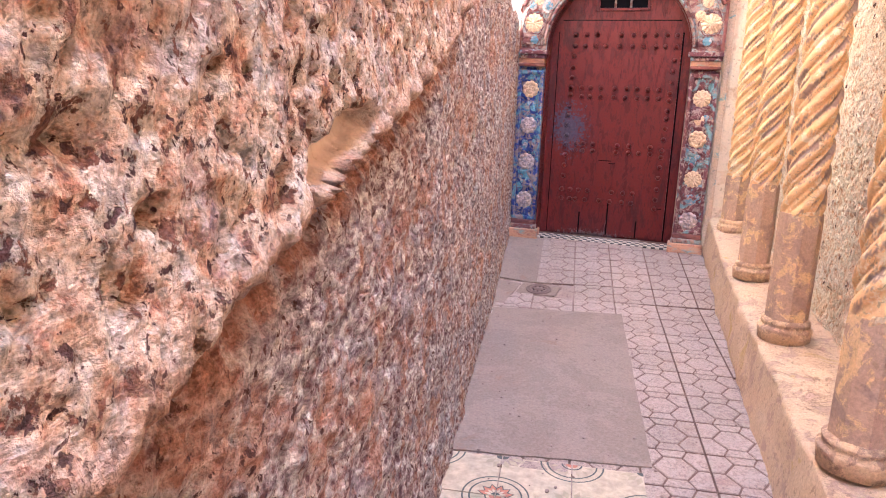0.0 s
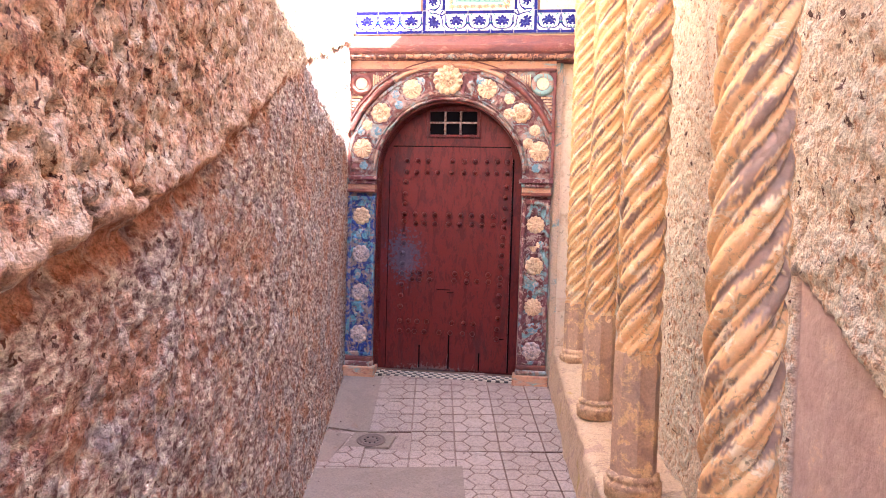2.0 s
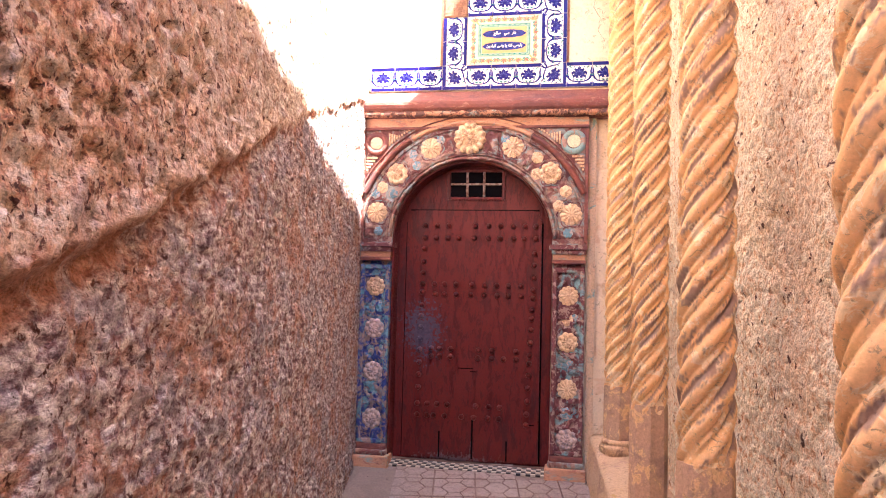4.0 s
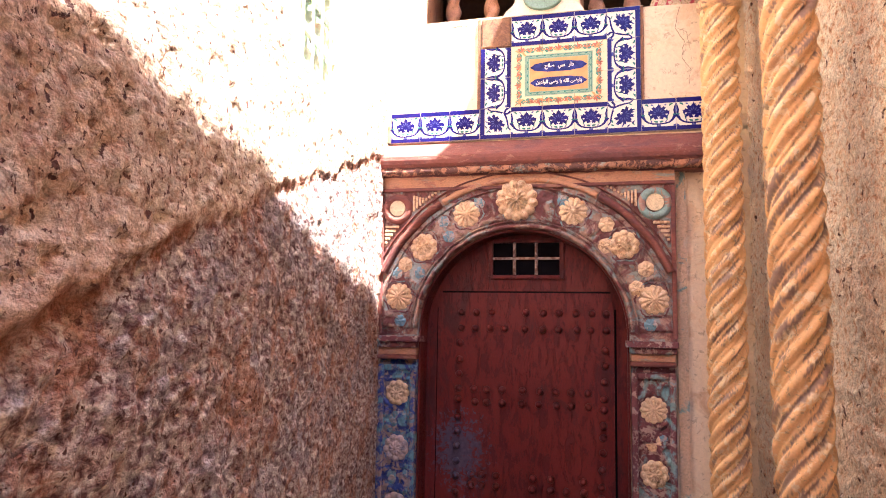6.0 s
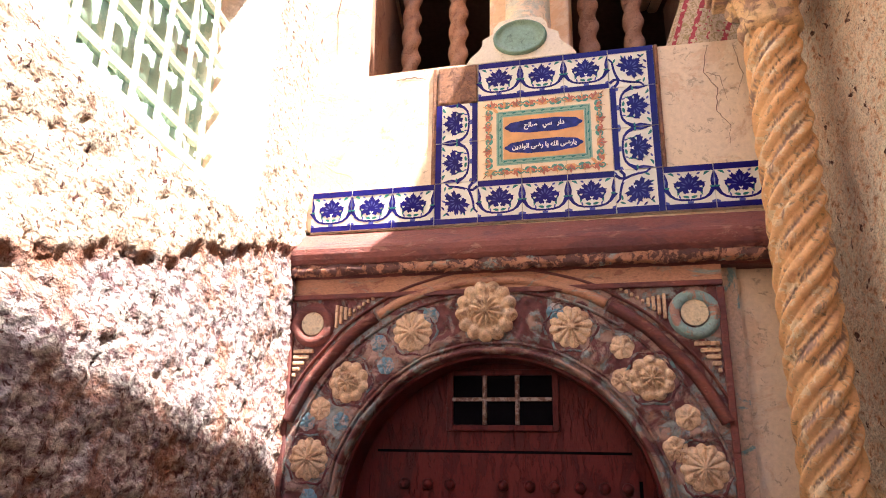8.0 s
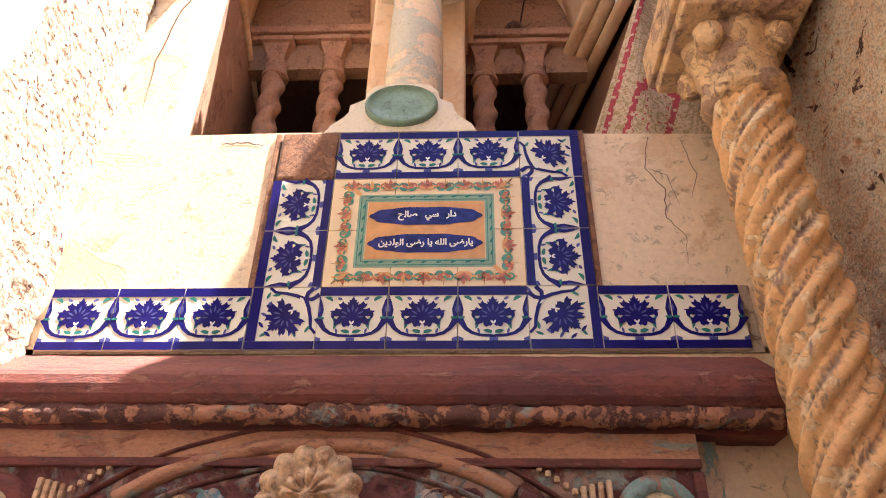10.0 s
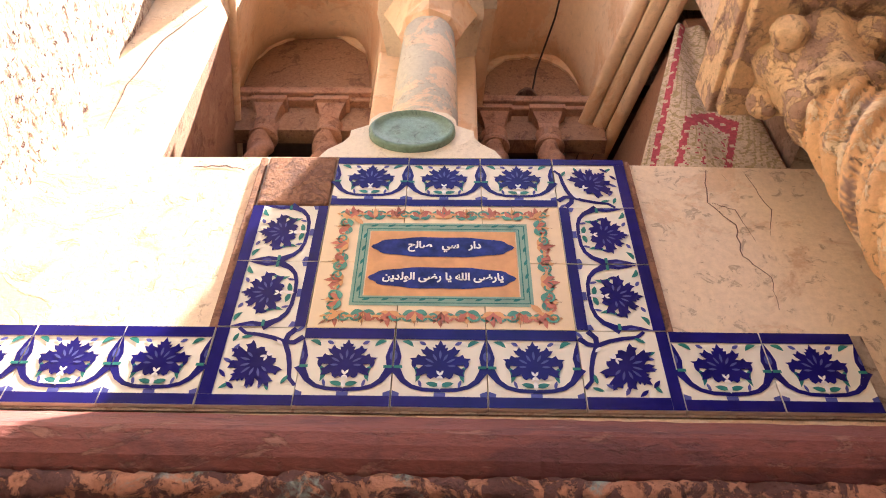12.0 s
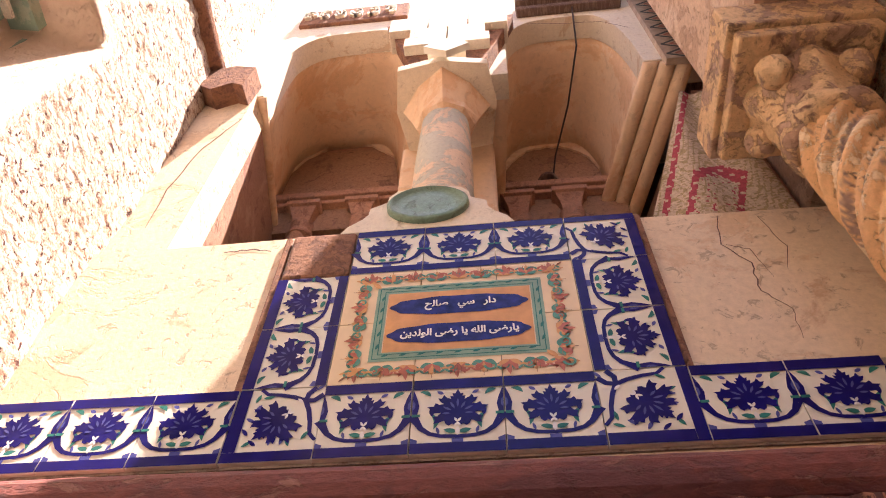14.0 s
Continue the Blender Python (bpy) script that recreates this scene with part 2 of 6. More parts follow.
col = door_skin.inputs["Base Color"].links[0].from_socket
col = mix(nt, rubbed(nt, (-0.33, 0.06, 0.86), (0.22, 0.4, 0.30), 0.33), col, mix(nt, noise_tex(nt, coords(nt), 60, 4), (0.015, 0.014, 0.045), (0.13, 0.10, 0.14)))
col = mix(nt, rubbed(nt, (-0.10, 0.06, 0.0), (0.55, 0.4, 0.10), 0.36), col, (0.16, 0.11, 0.12))
nt.links.new(col, door_skin.inputs["Base Color"])
# near-black colour that stands in for the shade inside gaps and openings
M_GAPSHADE = plain("gap_shade_black", (0.004, 0.003, 0.005), 0.95)
M_GAPSHADE.node_tree.nodes["Principled BSDF"].inputs["Specular IOR Level"].default_value = 0.1
M_MAROON = worn("maroon_trim_paint", (0.25, 0.075, 0.06), (0.36, 0.16, 0.12), 0.40, 14, 0.7, 0.004, (0.17, 0.055, 0.055), 0.55, 5, (0.6, 1, 1.6))
M_FRIEZE = worn("peach_frieze_paint", (0.62, 0.32, 0.20), (0.46, 0.20, 0.14), 0.42, 9, 0.75, 0.003, (0.30, 0.40, 0.36), 0.62, 4.5, (1, 1, 2.5))
M_ROLL = worn("crumbling_roll_paint", (0.56, 0.26, 0.16), (0.16, 0.07, 0.06), 0.49, 24, 0.85, 0.006, (0.34, 0.42, 0.38), 0.62, 9)
M_RING = worn("mauve_arch_paint", (0.44, 0.28, 0.23), (0.34, 0.38, 0.37), 0.47, 18, 0.75, 0.006, (0.20, 0.065, 0.065), 0.53, 8)
M_BLUE = worn("blue_pilaster_paint", (0.022, 0.05, 0.25), (0.34, 0.25, 0.24), 0.47, 22, 0.7, 0.004, (0.13, 0.33, 0.42), 0.57, 10)
M_PALEROSE = worn("dusty_pink_rosette_paint", (0.62, 0.47, 0.42), (0.40, 0.33, 0.36), 0.46, 26, 0.75, 0.002)
M_BLUEROSE = worn("turquoise_rosette_paint", (0.17, 0.33, 0.42), (0.50, 0.42, 0.40), 0.46, 30, 0.75, 0.002)
M_DARKPANEL = worn("plum_panel_paint", (0.17, 0.045, 0.055), (0.44, 0.30, 0.26), 0.45, 22, 0.7, 0.004, (0.22, 0.40, 0.42), 0.59, 8)
M_FLAKED = worn("cream_paint_flaked_to_turquoise", (0.70, 0.50, 0.34), (0.24, 0.40, 0.38), 0.40, 5, 0.75, 0.003)
M_TURQ = worn("turquoise_paint", (0.27, 0.42, 0.40), (0.46, 0.26, 0.20), 0.45, 16, 0.75, 0.002)
M_ROSE = worn("ochre_rosette_paint", (0.84, 0.59, 0.38), (0.60, 0.36, 0.22), 0.42, 24, 0.8, 0.003, grit=0.7)
M_CREAM = worn("cream_disc_paint", (0.80, 0.66, 0.44), (0.62, 0.45, 0.28), 0.35, 22, 0.75, 0.002)
M_IRON = worn("rusty_pale_iron", (0.46, 0.36, 0.31), (0.22, 0.11, 0.08), 0.48, 40, 0.5, 0.001)
M_TILEWHITE = plain("white_tile_glaze", (0.80, 0.78, 0.68), 0.22, var=0.03, coat=0.04)
M_COBALT = plain("cobalt_glaze", (0.014, 0.012, 0.17), 0.22, var=0.2, scale=18, coat=0.04)
M_INKBLUE = plain("ink_blue_glaze", (0.03, 0.045, 0.26), 0.2, var=0.32, scale=40, coat=0.04)
M_PALEBLUE = plain("pale_blue_glaze", (0.085, 0.10, 0.34), 0.22, var=0.1, coat=0.04)
M_GREEN = plain("green_glaze", (0.03, 0.22, 0.20), 0.22, var=0.15, coat=0.04)
M_SANDTILE = plain("sand_tile_glaze", (0.84, 0.68, 0.46), 0.15, var=0.04, coat=0.04)
M_SAGE = plain("sage_glaze", (0.28, 0.46, 0.36), 0.15, var=0.1, coat=0.04)
M_ORANGE = plain("orange_glaze", (0.74, 0.40, 0.18), 0.15, var=0.1, coat=0.04)
M_ROSEGLAZE = plain("rose_glaze", (0.56, 0.20, 0.14), 0.15, var=0.1, coat=0.04)
M_SCROLLGREEN = plain("green_scroll_glaze", (0.10, 0.34, 0.27), 0.2, var=0.15, coat=0.05)
M_INK = plain("white_lettering_glaze", (0.82, 0.82, 0.82), 0.2, var=0.03)
M_GROUT = worn("lime_grout", (0.50, 0.42, 0.34), (0.34, 0.25, 0.2), 0.4, 30, 0.95)
M_BRICK = worn("bare_brown_mortar", (0.36, 0.18, 0.11), (0.26, 0.13, 0.09), 0.45, 26, 0.95, 0.006)
M_FLOORTILE = worn("pink_terrazzo", (0.45, 0.345, 0.31), (0.36, 0.26, 0.235), 0.45, 60, 0.7, 0.001, (0.36, 0.24, 0.22), 0.62, 2.2)
M_JOINT = worn("dirty_joint", (0.17, 0.10, 0.085), (0.26, 0.165, 0.14), 0.4, 12, 0.95)
M_BED = worn("grey_pink_joint_mortar", (0.33, 0.245, 0.22), (0.24, 0.165, 0.15), 0.42, 10, 0.95)
M_CONCRETE = worn("trowelled_cement", (0.275, 0.207, 0.178), (0.245, 0.183, 0.157), 0.47, 3.0, 0.85, 0.0008, (0.25, 0.155, 0.12), 0.66, 2.5, pits=0.3)
M_CTILE = plain("cream_cement_tile", (0.52, 0.42, 0.32), 0.6, var=0.2)
M_CDARK = plain("dark_green_cement", (0.06, 0.07, 0.07), 0.6)
M_CRED = plain("brick_red_cement", (0.45, 0.16, 0.11), 0.6)
M_COLIVE = plain("grey_olive_cement", (0.40, 0.33, 0.24), 0.6)
M_BLACKMOS = plain("black_mosaic", (0.04, 0.035, 0.04), 0.4)
M_WHITEMOS = plain("ivory_mosaic", (0.66, 0.58, 0.48), 0.4)
M_CASTIRON = plain("cast_iron", (0.16, 0.11, 0.10), 0.6, 0.5)
M_OVAL = worn("jade_green_glaze", (0.20, 0.34, 0.25), (0.14, 0.22, 0.17), 0.35, 14, 0.3, 0.002)
M_SHAFT = worn("chipped_pale_green_paint", (0.60, 0.58, 0.47), (0.84, 0.65, 0.46), 0.46, 6, 0.75, 0.003, grit=0.3)
M_SPINDLE = worn("terracotta_spindle_paint", (0.52, 0.28, 0.18), (0.40, 0.20, 0.13), 0.4, 15, 0.75, 0.003)
M_WOOD = worn("grey_old_wood", (0.20, 0.12, 0.09), (0.30, 0.20, 0.15), 0.45, 10, 0.85, 0.004, None, 0.6, 4, (8, 1, 8))
M_GLASSGREEN = worn("pale_green_sheet", (0.30, 0.46, 0.38), (0.46, 0.56, 0.46), 0.42, 6, 0.4, 0.001, (0.30, 0.22, 0.17), 0.66, 5, pits=0.1, grit=0.2)
M_LATTICE = worn("whitewashed_lattice_iron", (0.74, 0.68, 0.58), (0.50, 0.30, 0.20), 0.33, 20, 0.6, 0.001)
M_RUGBASE = plain("beige_carpet_pile", (0.62, 0.48, 0.34), 0.95, var=0.2, scale=120)
M_RUGRED = plain("crimson_carpet_pile", (0.45, 0.07, 0.09), 0.95, var=0.2, scale=120)
M_RUGOLIVE = plain("olive_carpet_pile", (0.42, 0.32, 0.17), 0.95, var=0.2, scale=120)
M_CABLE = plain("dark_cable", (0.03, 0.02, 0.02), 0.6)
# plaster coloured dark to stand for rooms that get little light
M_DARK = plain("shade_toned_room_plaster", (0.20, 0.12, 0.09), 0.9)
M_PEBBLE = plain("loose_grit", (0.30, 0.22, 0.2), 0.9)


# ---- mesh helpers ----
def part(name, bm, material, parent=None, label="", smooth=False):
    me = bpy.data.meshes.new(name)
    bm.normal_update()
    bm.to_mesh(me)
    bm.free()
    for mat in material if isinstance(material, (list, tuple)) else [material]:
        me.materials.append(mat)
    if smooth:
        me.polygons.foreach_set("use_smooth", [True] * len(me.polygons))
    ob = new(name, me)
    ob.parent = parent
    if label:
        ob["label"] = label
    return ob


def shared(name, me, parent, m, label=""):
    ob = new(name, me)
    ob.parent = parent
    ob.matrix_basis = m
    if label:
        ob["label"] = label
    return ob


def empty(name, m=None, **tags):
    ob = new(name)
    if m is not None:
        ob.matrix_basis = m
    return tagged(ob, **tags)


def box(bm, x0, x1, y0, y1, z0, z1, bev=0.0, mi=0):
    m = Matrix.Translation(((x0 + x1) / 2, (y0 + y1) / 2, (z0 + z1) / 2)) @ Matrix.Diagonal((x1 - x0, y1 - y0, z1 - z0, 1))
    r = bmesh.ops.create_cube(bm, size=1.0, matrix=m)
    fs = {f for v in r["verts"] for f in v.link_faces}
    if bev > 0:
        es = list({e for v in r["verts"] for e in v.link_edges})
        out = bmesh.ops.bevel(bm, geom=es, offset=bev, segments=2, affect="EDGES", profile=0.5)
        fs = set(out["faces"]) | {f for f in fs if f.is_valid}
    for f in fs:
        f.material_index = mi
    return bm


def prism(bm, pts, y0, y1, mi=0):
    """A plate with the outline pts in x and z, from y0 (front) to y1 (back)."""
    a = [bm.verts.new((x, y0, z)) for x, z in pts]
    b = [bm.verts.new((x, y1, z)) for x, z in pts]
    fs = [bm.faces.new(a), bm.faces.new(b[::-1])]
    for i in range(len(pts)):
        j = (i + 1) % len(pts)
        fs.append(bm.faces.new((a[j], a[i], b[i], b[j])))
    for f in fs:
        f.material_index = mi
    bmesh.ops.recalc_face_normals(bm, faces=fs)
    return bm


def slab(bm, pts, z0, z1):
    """A plate with the outline pts in plan."""
    a = [bm.verts.new((x, y, z1 if not callable(z1) else z1(x, y))) for x, y in pts]
    b = [bm.verts.new((x, y, z0)) for x, y in pts]
    fs = [bm.faces.new(a), bm.faces.new(b[::-1])]
    for i in range(len(pts)):
        j = (i + 1) % len(pts)
        fs.append(bm.faces.new((a[j], a[i], b[i], b[j])))
    bmesh.ops.recalc_face_normals(bm, faces=fs)
    return bm


def arc(r, a0, a1, n, cx=0.0, cz=0.0, rz=None):
    return [(cx + r * math.cos(radians(a0 + (a1 - a0) * i / n)), cz + (rz or r) * math.sin(radians(a0 + (a1 - a0) * i / n))) for i in range(n + 1)]


def lathe(bm, profile, seg=32, centre=(0, 0), ripple=None):
    rings = []
    for r, z in profile:
        ring = []
        for k in range(seg):
            a = 2 * math.pi * k / seg
            rr = r if ripple is None else r * ripple(a, z)
            ring.append(bm.verts.new((centre[0] + rr * math.cos(a), centre[1] + rr * math.sin(a), z)))
        rings.append(ring)
    for lo, hi in zip(rings, rings[1:]):
        for k in range(seg):
            bm.faces.new((lo[k], lo[(k + 1) % seg], hi[(k + 1) % seg], hi[k]))
    bm.faces.new(rings[0][::-1])
    bm.faces.new(rings[-1])
    return bm


def lattice_noise(x, y, seed):
    xi, yi = np.floor(x).astype(np.int64), np.floor(y).astype(np.int64)
    fx, fy = x - xi, y - yi
    fx, fy = fx * fx * (3 - 2 * fx), fy * fy * (3 - 2 * fy)

    def h(a, b):
        n = (a * 374761393 + b * 668265263 + seed * 974711) & 0x7FFFFFFF
        n = ((n ^ (n >> 13)) * 1274126177) & 0x7FFFFFFF
        return ((n ^ (n >> 16)) & 0xFFFF) / 65535.0
    return (h(xi, yi) * (1 - fx) + h(xi + 1, yi) * fx) * (1 - fy) + (h(xi, yi + 1) * (1 - fx) + h(xi + 1, yi + 1) * fx) * fy


def fbm(x, y, octaves=4, seed=0, gain=0.5):
    total, amp, norm = 0, 1.0, 0.0
    for o in range(octaves):
        total = total + amp * lattice_noise(x * 2 ** o + 17 * o, y * 2 ** o - 31 * o, seed + o)
        norm += amp
        amp *= gain
    return total / norm - 0.5


def sheet(name, P, back, material, fields=None):
    """A wall from a grid of places P (nu, nv, 3), closed at the back by a plate shifted by back."""
    nu, nv = P.shape[:2]
    idx = np.arange(nu * nv).reshape(nu, nv)
    quads = np.stack([idx[:-1, :-1], idx[1:, :-1], idx[1:, 1:], idx[:-1, 1:]], -1).reshape(-1, 4)
    rim = np.concatenate([idx[:, 0], idx[-1, 1:], idx[-2::-1, -1], idx[0, -2:0:-1]])
    verts = P.reshape(-1, 3)
    extra = verts[rim] + np.array(back)
    n0 = len(verts)
    ring = np.arange(len(rim)) + n0
    side = np.stack([np.roll(rim, -1), rim, ring, np.roll(ring, -1)], -1)
    me = bpy.data.meshes.new(name)
    faces = [*quads.tolist(), *side.tolist(), ring[::-1].tolist()]
    me.from_pydata(np.concatenate([verts, extra]).tolist(), [], faces)
    me.polygons.foreach_set("use_smooth", [True] * len(quads) + [False] * (len(side) + 1))
    for key, values in (fields or {}).items():
        at = me.attributes.new(key, "FLOAT", "POINT")
        at.data.foreach_set("value", np.concatenate([values.reshape(-1), values.reshape(-1)[rim]]).astype(np.float32))
    me.materials.append(material)
    me.update()
    return new(name, me)


# ---- plan of the alley ----
def floor_z(y):
    d = max(0.0, -y)
    return -0.13 * min(d, 1.2) - 0.03 * max(0.0, d - 1.2)


def west_x(y, z):
    return -0.755 - 0.18 * y - 0.03 * z * np.clip(-y / 1.2, 0, 1)


def east_x(y):
    return 1.10 - 0.075 * y


def kerb_x(y):
    return 0.76 - 0.068 * y


def ledge_z(y):
    return np.interp(y, [-9.0, -6.0, -4.85, -4.16, -3.5, -2.7, -2.3, -1.5, -1.0, -0.475, 0.1], [-0.3, 0.62, 0.90, 1.07, 1.23, 1.53, 1.70, 1.97, 2.12, 2.30, 2.48])


# west wall: roughcast below a climbing ledge, weathered stone above it
ys = np.concatenate([np.arange(-8.5, -6.0, 0.06), np.arange(-6.0, -3.4, 0.0095), np.arange(-3.4, 0.09, 0.016)])
zs = np.concatenate([np.arange(-0.5, 2.75, 0.0115), np.arange(2.75, 5.4, 0.03)])
Y, Z = np.meshgrid(ys, zs, indexing="ij")
lz = ledge_z(Y) + 0.05 * fbm(Y * 6, Y * 0 + 3, 4, 5) + 0.04 * fbm(Y * 22, Y * 0 + 9, 4, 6, 0.65)
over = 1 / (1 + np.exp(-(Z - lz) / 0.006))
near = np.clip((-Y - 2.2) / 1.6, 0, 1)
nose = np.exp(-np.clip(Z - lz, 0, 9) / 0.045) * over
rock = 0.034 * fbm(Y * 2.4, Z * 2.4, 4, 11, 0.5) + 0.018 * np.abs(fbm(Y * 8, Z * 8, 4, 21)) + 0.022 * fbm(Y * 26, Z * 30, 4, 31, 0.72)
pit = np.clip(fbm(Y * 30, Z * 34, 3, 41) - 0.12, 0, 1) + 0.6 * np.clip(fbm(Y * 11, Z * 15, 3, 43) - 0.2, 0, 1)
rock = rock - 0.12 * pit
cast = 0.02 * fbm(Y * 3, Z * 3, 3, 51) + 0.022 * fbm(Y * 10, Z * 10, 3, 56) + 0.024 * fbm(Y * 34, Z * 34, 3, 61, 0.7) - 0.05 * np.clip(fbm(Y * 22, Z * 28, 3, 71) - 0.16, 0, 1)
rock_amount = over * (0.35 + 0.65 * near)
high = np.clip((Z - 2.6) / 0.4, 0, 1)
out = cast * (1 - rock_amount) + rock * rock_amount * (1 - 0.6 * high) + (0.005 + 0.016 * near) * over * (1 - high) + (0.006 + 0.022 * near) * nose * (1 + 1.1 * fbm(Y * 16, Z * 16, 3, 121, 0.7)) - (0.003 + 0.017 * near) * np.exp(-((Z - lz + 0.035) / 0.03) ** 2)
s_along, s_up = Y + 4.59, Z - lz
hollow = np.clip(1.25 - np.sqrt((s_along / 0.155) ** 2 + ((s_up - 0.05 - 0.03 * fbm(Y * 14, Z * 0, 3, 81)) / 0.036) ** 2), 0, 1)
hollow = np.clip(hollow * 3.0, 0, 1)
out = out * (1 - hollow) + (-0.022 - 0.03 * (s_up / 0.1) + 0.006 * fbm(Y * 9, Z * 9, 2, 91)) * hollow
jamb_line = -0.505 + (Z - 2.55) * 0.10
niche = np.clip((Y + 1.45) / 0.03, 0, 1) * np.clip((jamb_line - Y) / 0.07, 0, 1) * np.clip((Z - 2.36) / 0.08, 0, 1) * np.clip((3.52 - Z) / 0.03, 0, 1)
lime = np.clip((Y + 1.6) / 0.05, 0, 1) * np.clip((jamb_line + 0.035 + 0.06 * fbm(Y * 9, Z * 9, 3, 131) - Y) / 0.05, 0, 1) * np.clip((Z - 2.37 - 0.03 * fbm(Y * 8, Z * 8, 3, 133)) / 0.03, 0, 1) * np.clip((3.62 - Z) / 0.05, 0, 1)
out = out * (1 - lime) + 0.004 * lime
out = out * (1 - niche) - 0.19 * niche
X = west_x(Y, Z) + out
crust = np.clip(np.exp(-((Z - lz - 0.018) / 0.020) ** 2) * (0.75 + 1.9 * fbm(Y * 9, Z * 9, 3, 101)), 0, 0.85) * (1 - hollow) * (0.3 + 0.7 * near)
# band hugging the ledge's underside: ragged rust plus painted ledge shadow
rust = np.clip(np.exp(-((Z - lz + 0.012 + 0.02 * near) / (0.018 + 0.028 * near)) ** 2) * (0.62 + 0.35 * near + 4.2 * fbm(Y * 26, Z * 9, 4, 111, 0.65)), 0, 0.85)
pale = np.clip((Y + 3.3) / 1.2, 0, 1) * over * 0.85
upper = np.clip(over * (0.55 + 0.45 * near) * (1 - 0.7 * high), 0, 1)
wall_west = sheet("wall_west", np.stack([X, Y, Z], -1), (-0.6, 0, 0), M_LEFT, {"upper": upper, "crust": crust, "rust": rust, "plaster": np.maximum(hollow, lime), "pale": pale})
tagged(wall_west, "old alley wall of pitted ochre stone over grey roughcast", "wall", kind="structure")

# east wall behind the columns: ochre roughcast, peeled to a smooth mauve render below near the street end
ys = np.concatenate([np.arange(-8.5, -5.0, 0.06), np.arange(-5.0, -2.0, 0.014), np.arange(-2.0, 0.06, 0.025)])
zs = np.arange(-0.5, 3.33, 0.0125)
Y, Z = np.meshgrid(ys, zs, indexing="ij")
peel_top = 1.02 + 0.62 * (Y + 3.15) * 1.0 + 0.10 * fbm(Y * 5, Z * 5, 4, 7) + 0.04 * fbm(Y * 18, Z * 18, 3, 8)
bare = np.clip((peel_top - Z) / 0.008, 0, 1) * np.clip((Y + 5.5) / 0.02, 0, 1) * np.clip((-3.10 - Y) / 0.01, 0, 1)
cast = 0.022 * fbm(Y * 3, Z * 3, 4, 15) + 0.034 * fbm(Y * 24, Z * 24, 4, 25, 0.7) + 0.014 * np.abs(fbm(Y * 9, Z * 9, 3, 27)) - 0.16 * np.clip(fbm(Y * 13, Z * 12, 3, 35) - 0.30, 0, 1)
X = east_x(Y) - cast * (1 - bare * 0.85) + 0.016 * bare
P = np.stack([X, Y, Z], -1)[::-1]
wall_east = sheet("wall_east", P, (0.5, 0, 0), M_RIGHT, {"bare": bare[::-1]})
nt = M_RIGHT.node_tree
link = nt.nodes["Principled BSDF"].inputs["Base Color"].links[0].from_socket
smooth_col = ramp(nt, noise_tex(nt, coords(nt, (1, 1, 1)), 6, 9, 0.78, 0.0), [(0.32, (0.34, 0.21, 0.18)), (0.42, (0.44, 0.31, 0.28)), (0.58, (0.52, 0.38, 0.34)), (0.66, (0.74, 0.52, 0.38))])
nt.links.new(mix(nt, attribute(nt, "bare"), link, smooth_col), nt.nodes["Principled BSDF"].inputs["Base Color"])
tagged(wall_east, "ochre roughcast wall peeled to smooth mauve render", "wall", kind="structure")

# the storey that juts out over the columns, up to the roof edge
ROOF_EDGE = [(0.87, -0.13), (0.87, -1.05), (0.98, -2.5), (1.14, -3.4), (1.5, -5.4), (2.0, -8.5)]
bm = bmesh.new()
slab(bm, [*ROOF_EDGE, (2.8, -8.5), (2.8, 0.9), (1.10, 0.9), (1.10, -0.13)], 3.32, 5.6)
tagged(part("wall_east_upper", bm, M_UPPER), "cracked brown plaster upper storey on the columns", "wall", kind="structure")
# unseen end wall, added behind the camera and kept low for sky light
bm = bmesh.new()
box(bm, -2.6, 3.2, -8.9, -8.5, -0.6, 2.8)
tagged(part("wall_south", bm, M_RIGHT), "unseen ochre rendered wall added behind the camera", "wall", kind="structure")

# ground under everything
bm = bmesh.new()
stops = [-9.0, -4.0, -1.2, 0.0, 0.5]
for a, b in zip(stops, stops[1:]):
    za, zb = floor_z(a) - 0.012, floor_z(b) - 0.012
    lo = [bm.verts.new((x, y, z)) for x, y, z in ((-1.6, a, za), (2.2, a, za), (2.2, b, zb), (-1.6, b, zb))]
    bm.faces.new(lo)
    dn = [bm.verts.new((v.co.x, v.co.y, -0.8)) for v in lo]
    bm.faces.new(dn[::-1])
bmesh.ops.remove_doubles(bm, verts=bm.verts, dist=1e-5)
floor = tagged(part("floor", bm, M_BED), "sloping alley floor with pinkish grooved cement tiles", "floor", kind="structure")

# bench along the east wall that carries the columns
by = np.concatenate([np.arange(-8.4, -4.5, 0.1), np.arange(-4.5, 0.0, 0.03), [0.0]])
prof = np.linspace(0, 1, 26)
YY, SS = np.meshgrid(by, prof, indexing="ij")
fz = np.vectorize(floor_z)(YY)
top = 0.27 + fz * 0.9
rise = np.clip(SS / 0.45, 0, 1)
inset = np.clip((SS - 0.45) / 0.55, 0, 1)
wob = 0.036 * fbm(YY * 3.2, SS * 3, 4, 3) + 0.024 * fbm(YY * 14, SS * 9, 3, 4)
chunk = 0.05 * np.clip(fbm(YY * 2.6, SS * 1.5, 2, 14) - 0.1, 0, 1) * (rise > 0.4)
XX = kerb_x(YY) + 0.03 * rise - wob + chunk * 1.2 + inset * (east_x(YY) + 0.05 - kerb_x(YY) - 0.03)
ZZ = (fz - 0.05) + rise * (top - fz + 0.05) + 0.6 * wob * rise - 0.02 * (rise > 0.95) * (1 - inset) - 0.3 * chunk
bench = sheet("bench", np.stack([XX, YY, ZZ], -1), (0.0, 0, -0.25), M_BENCH)
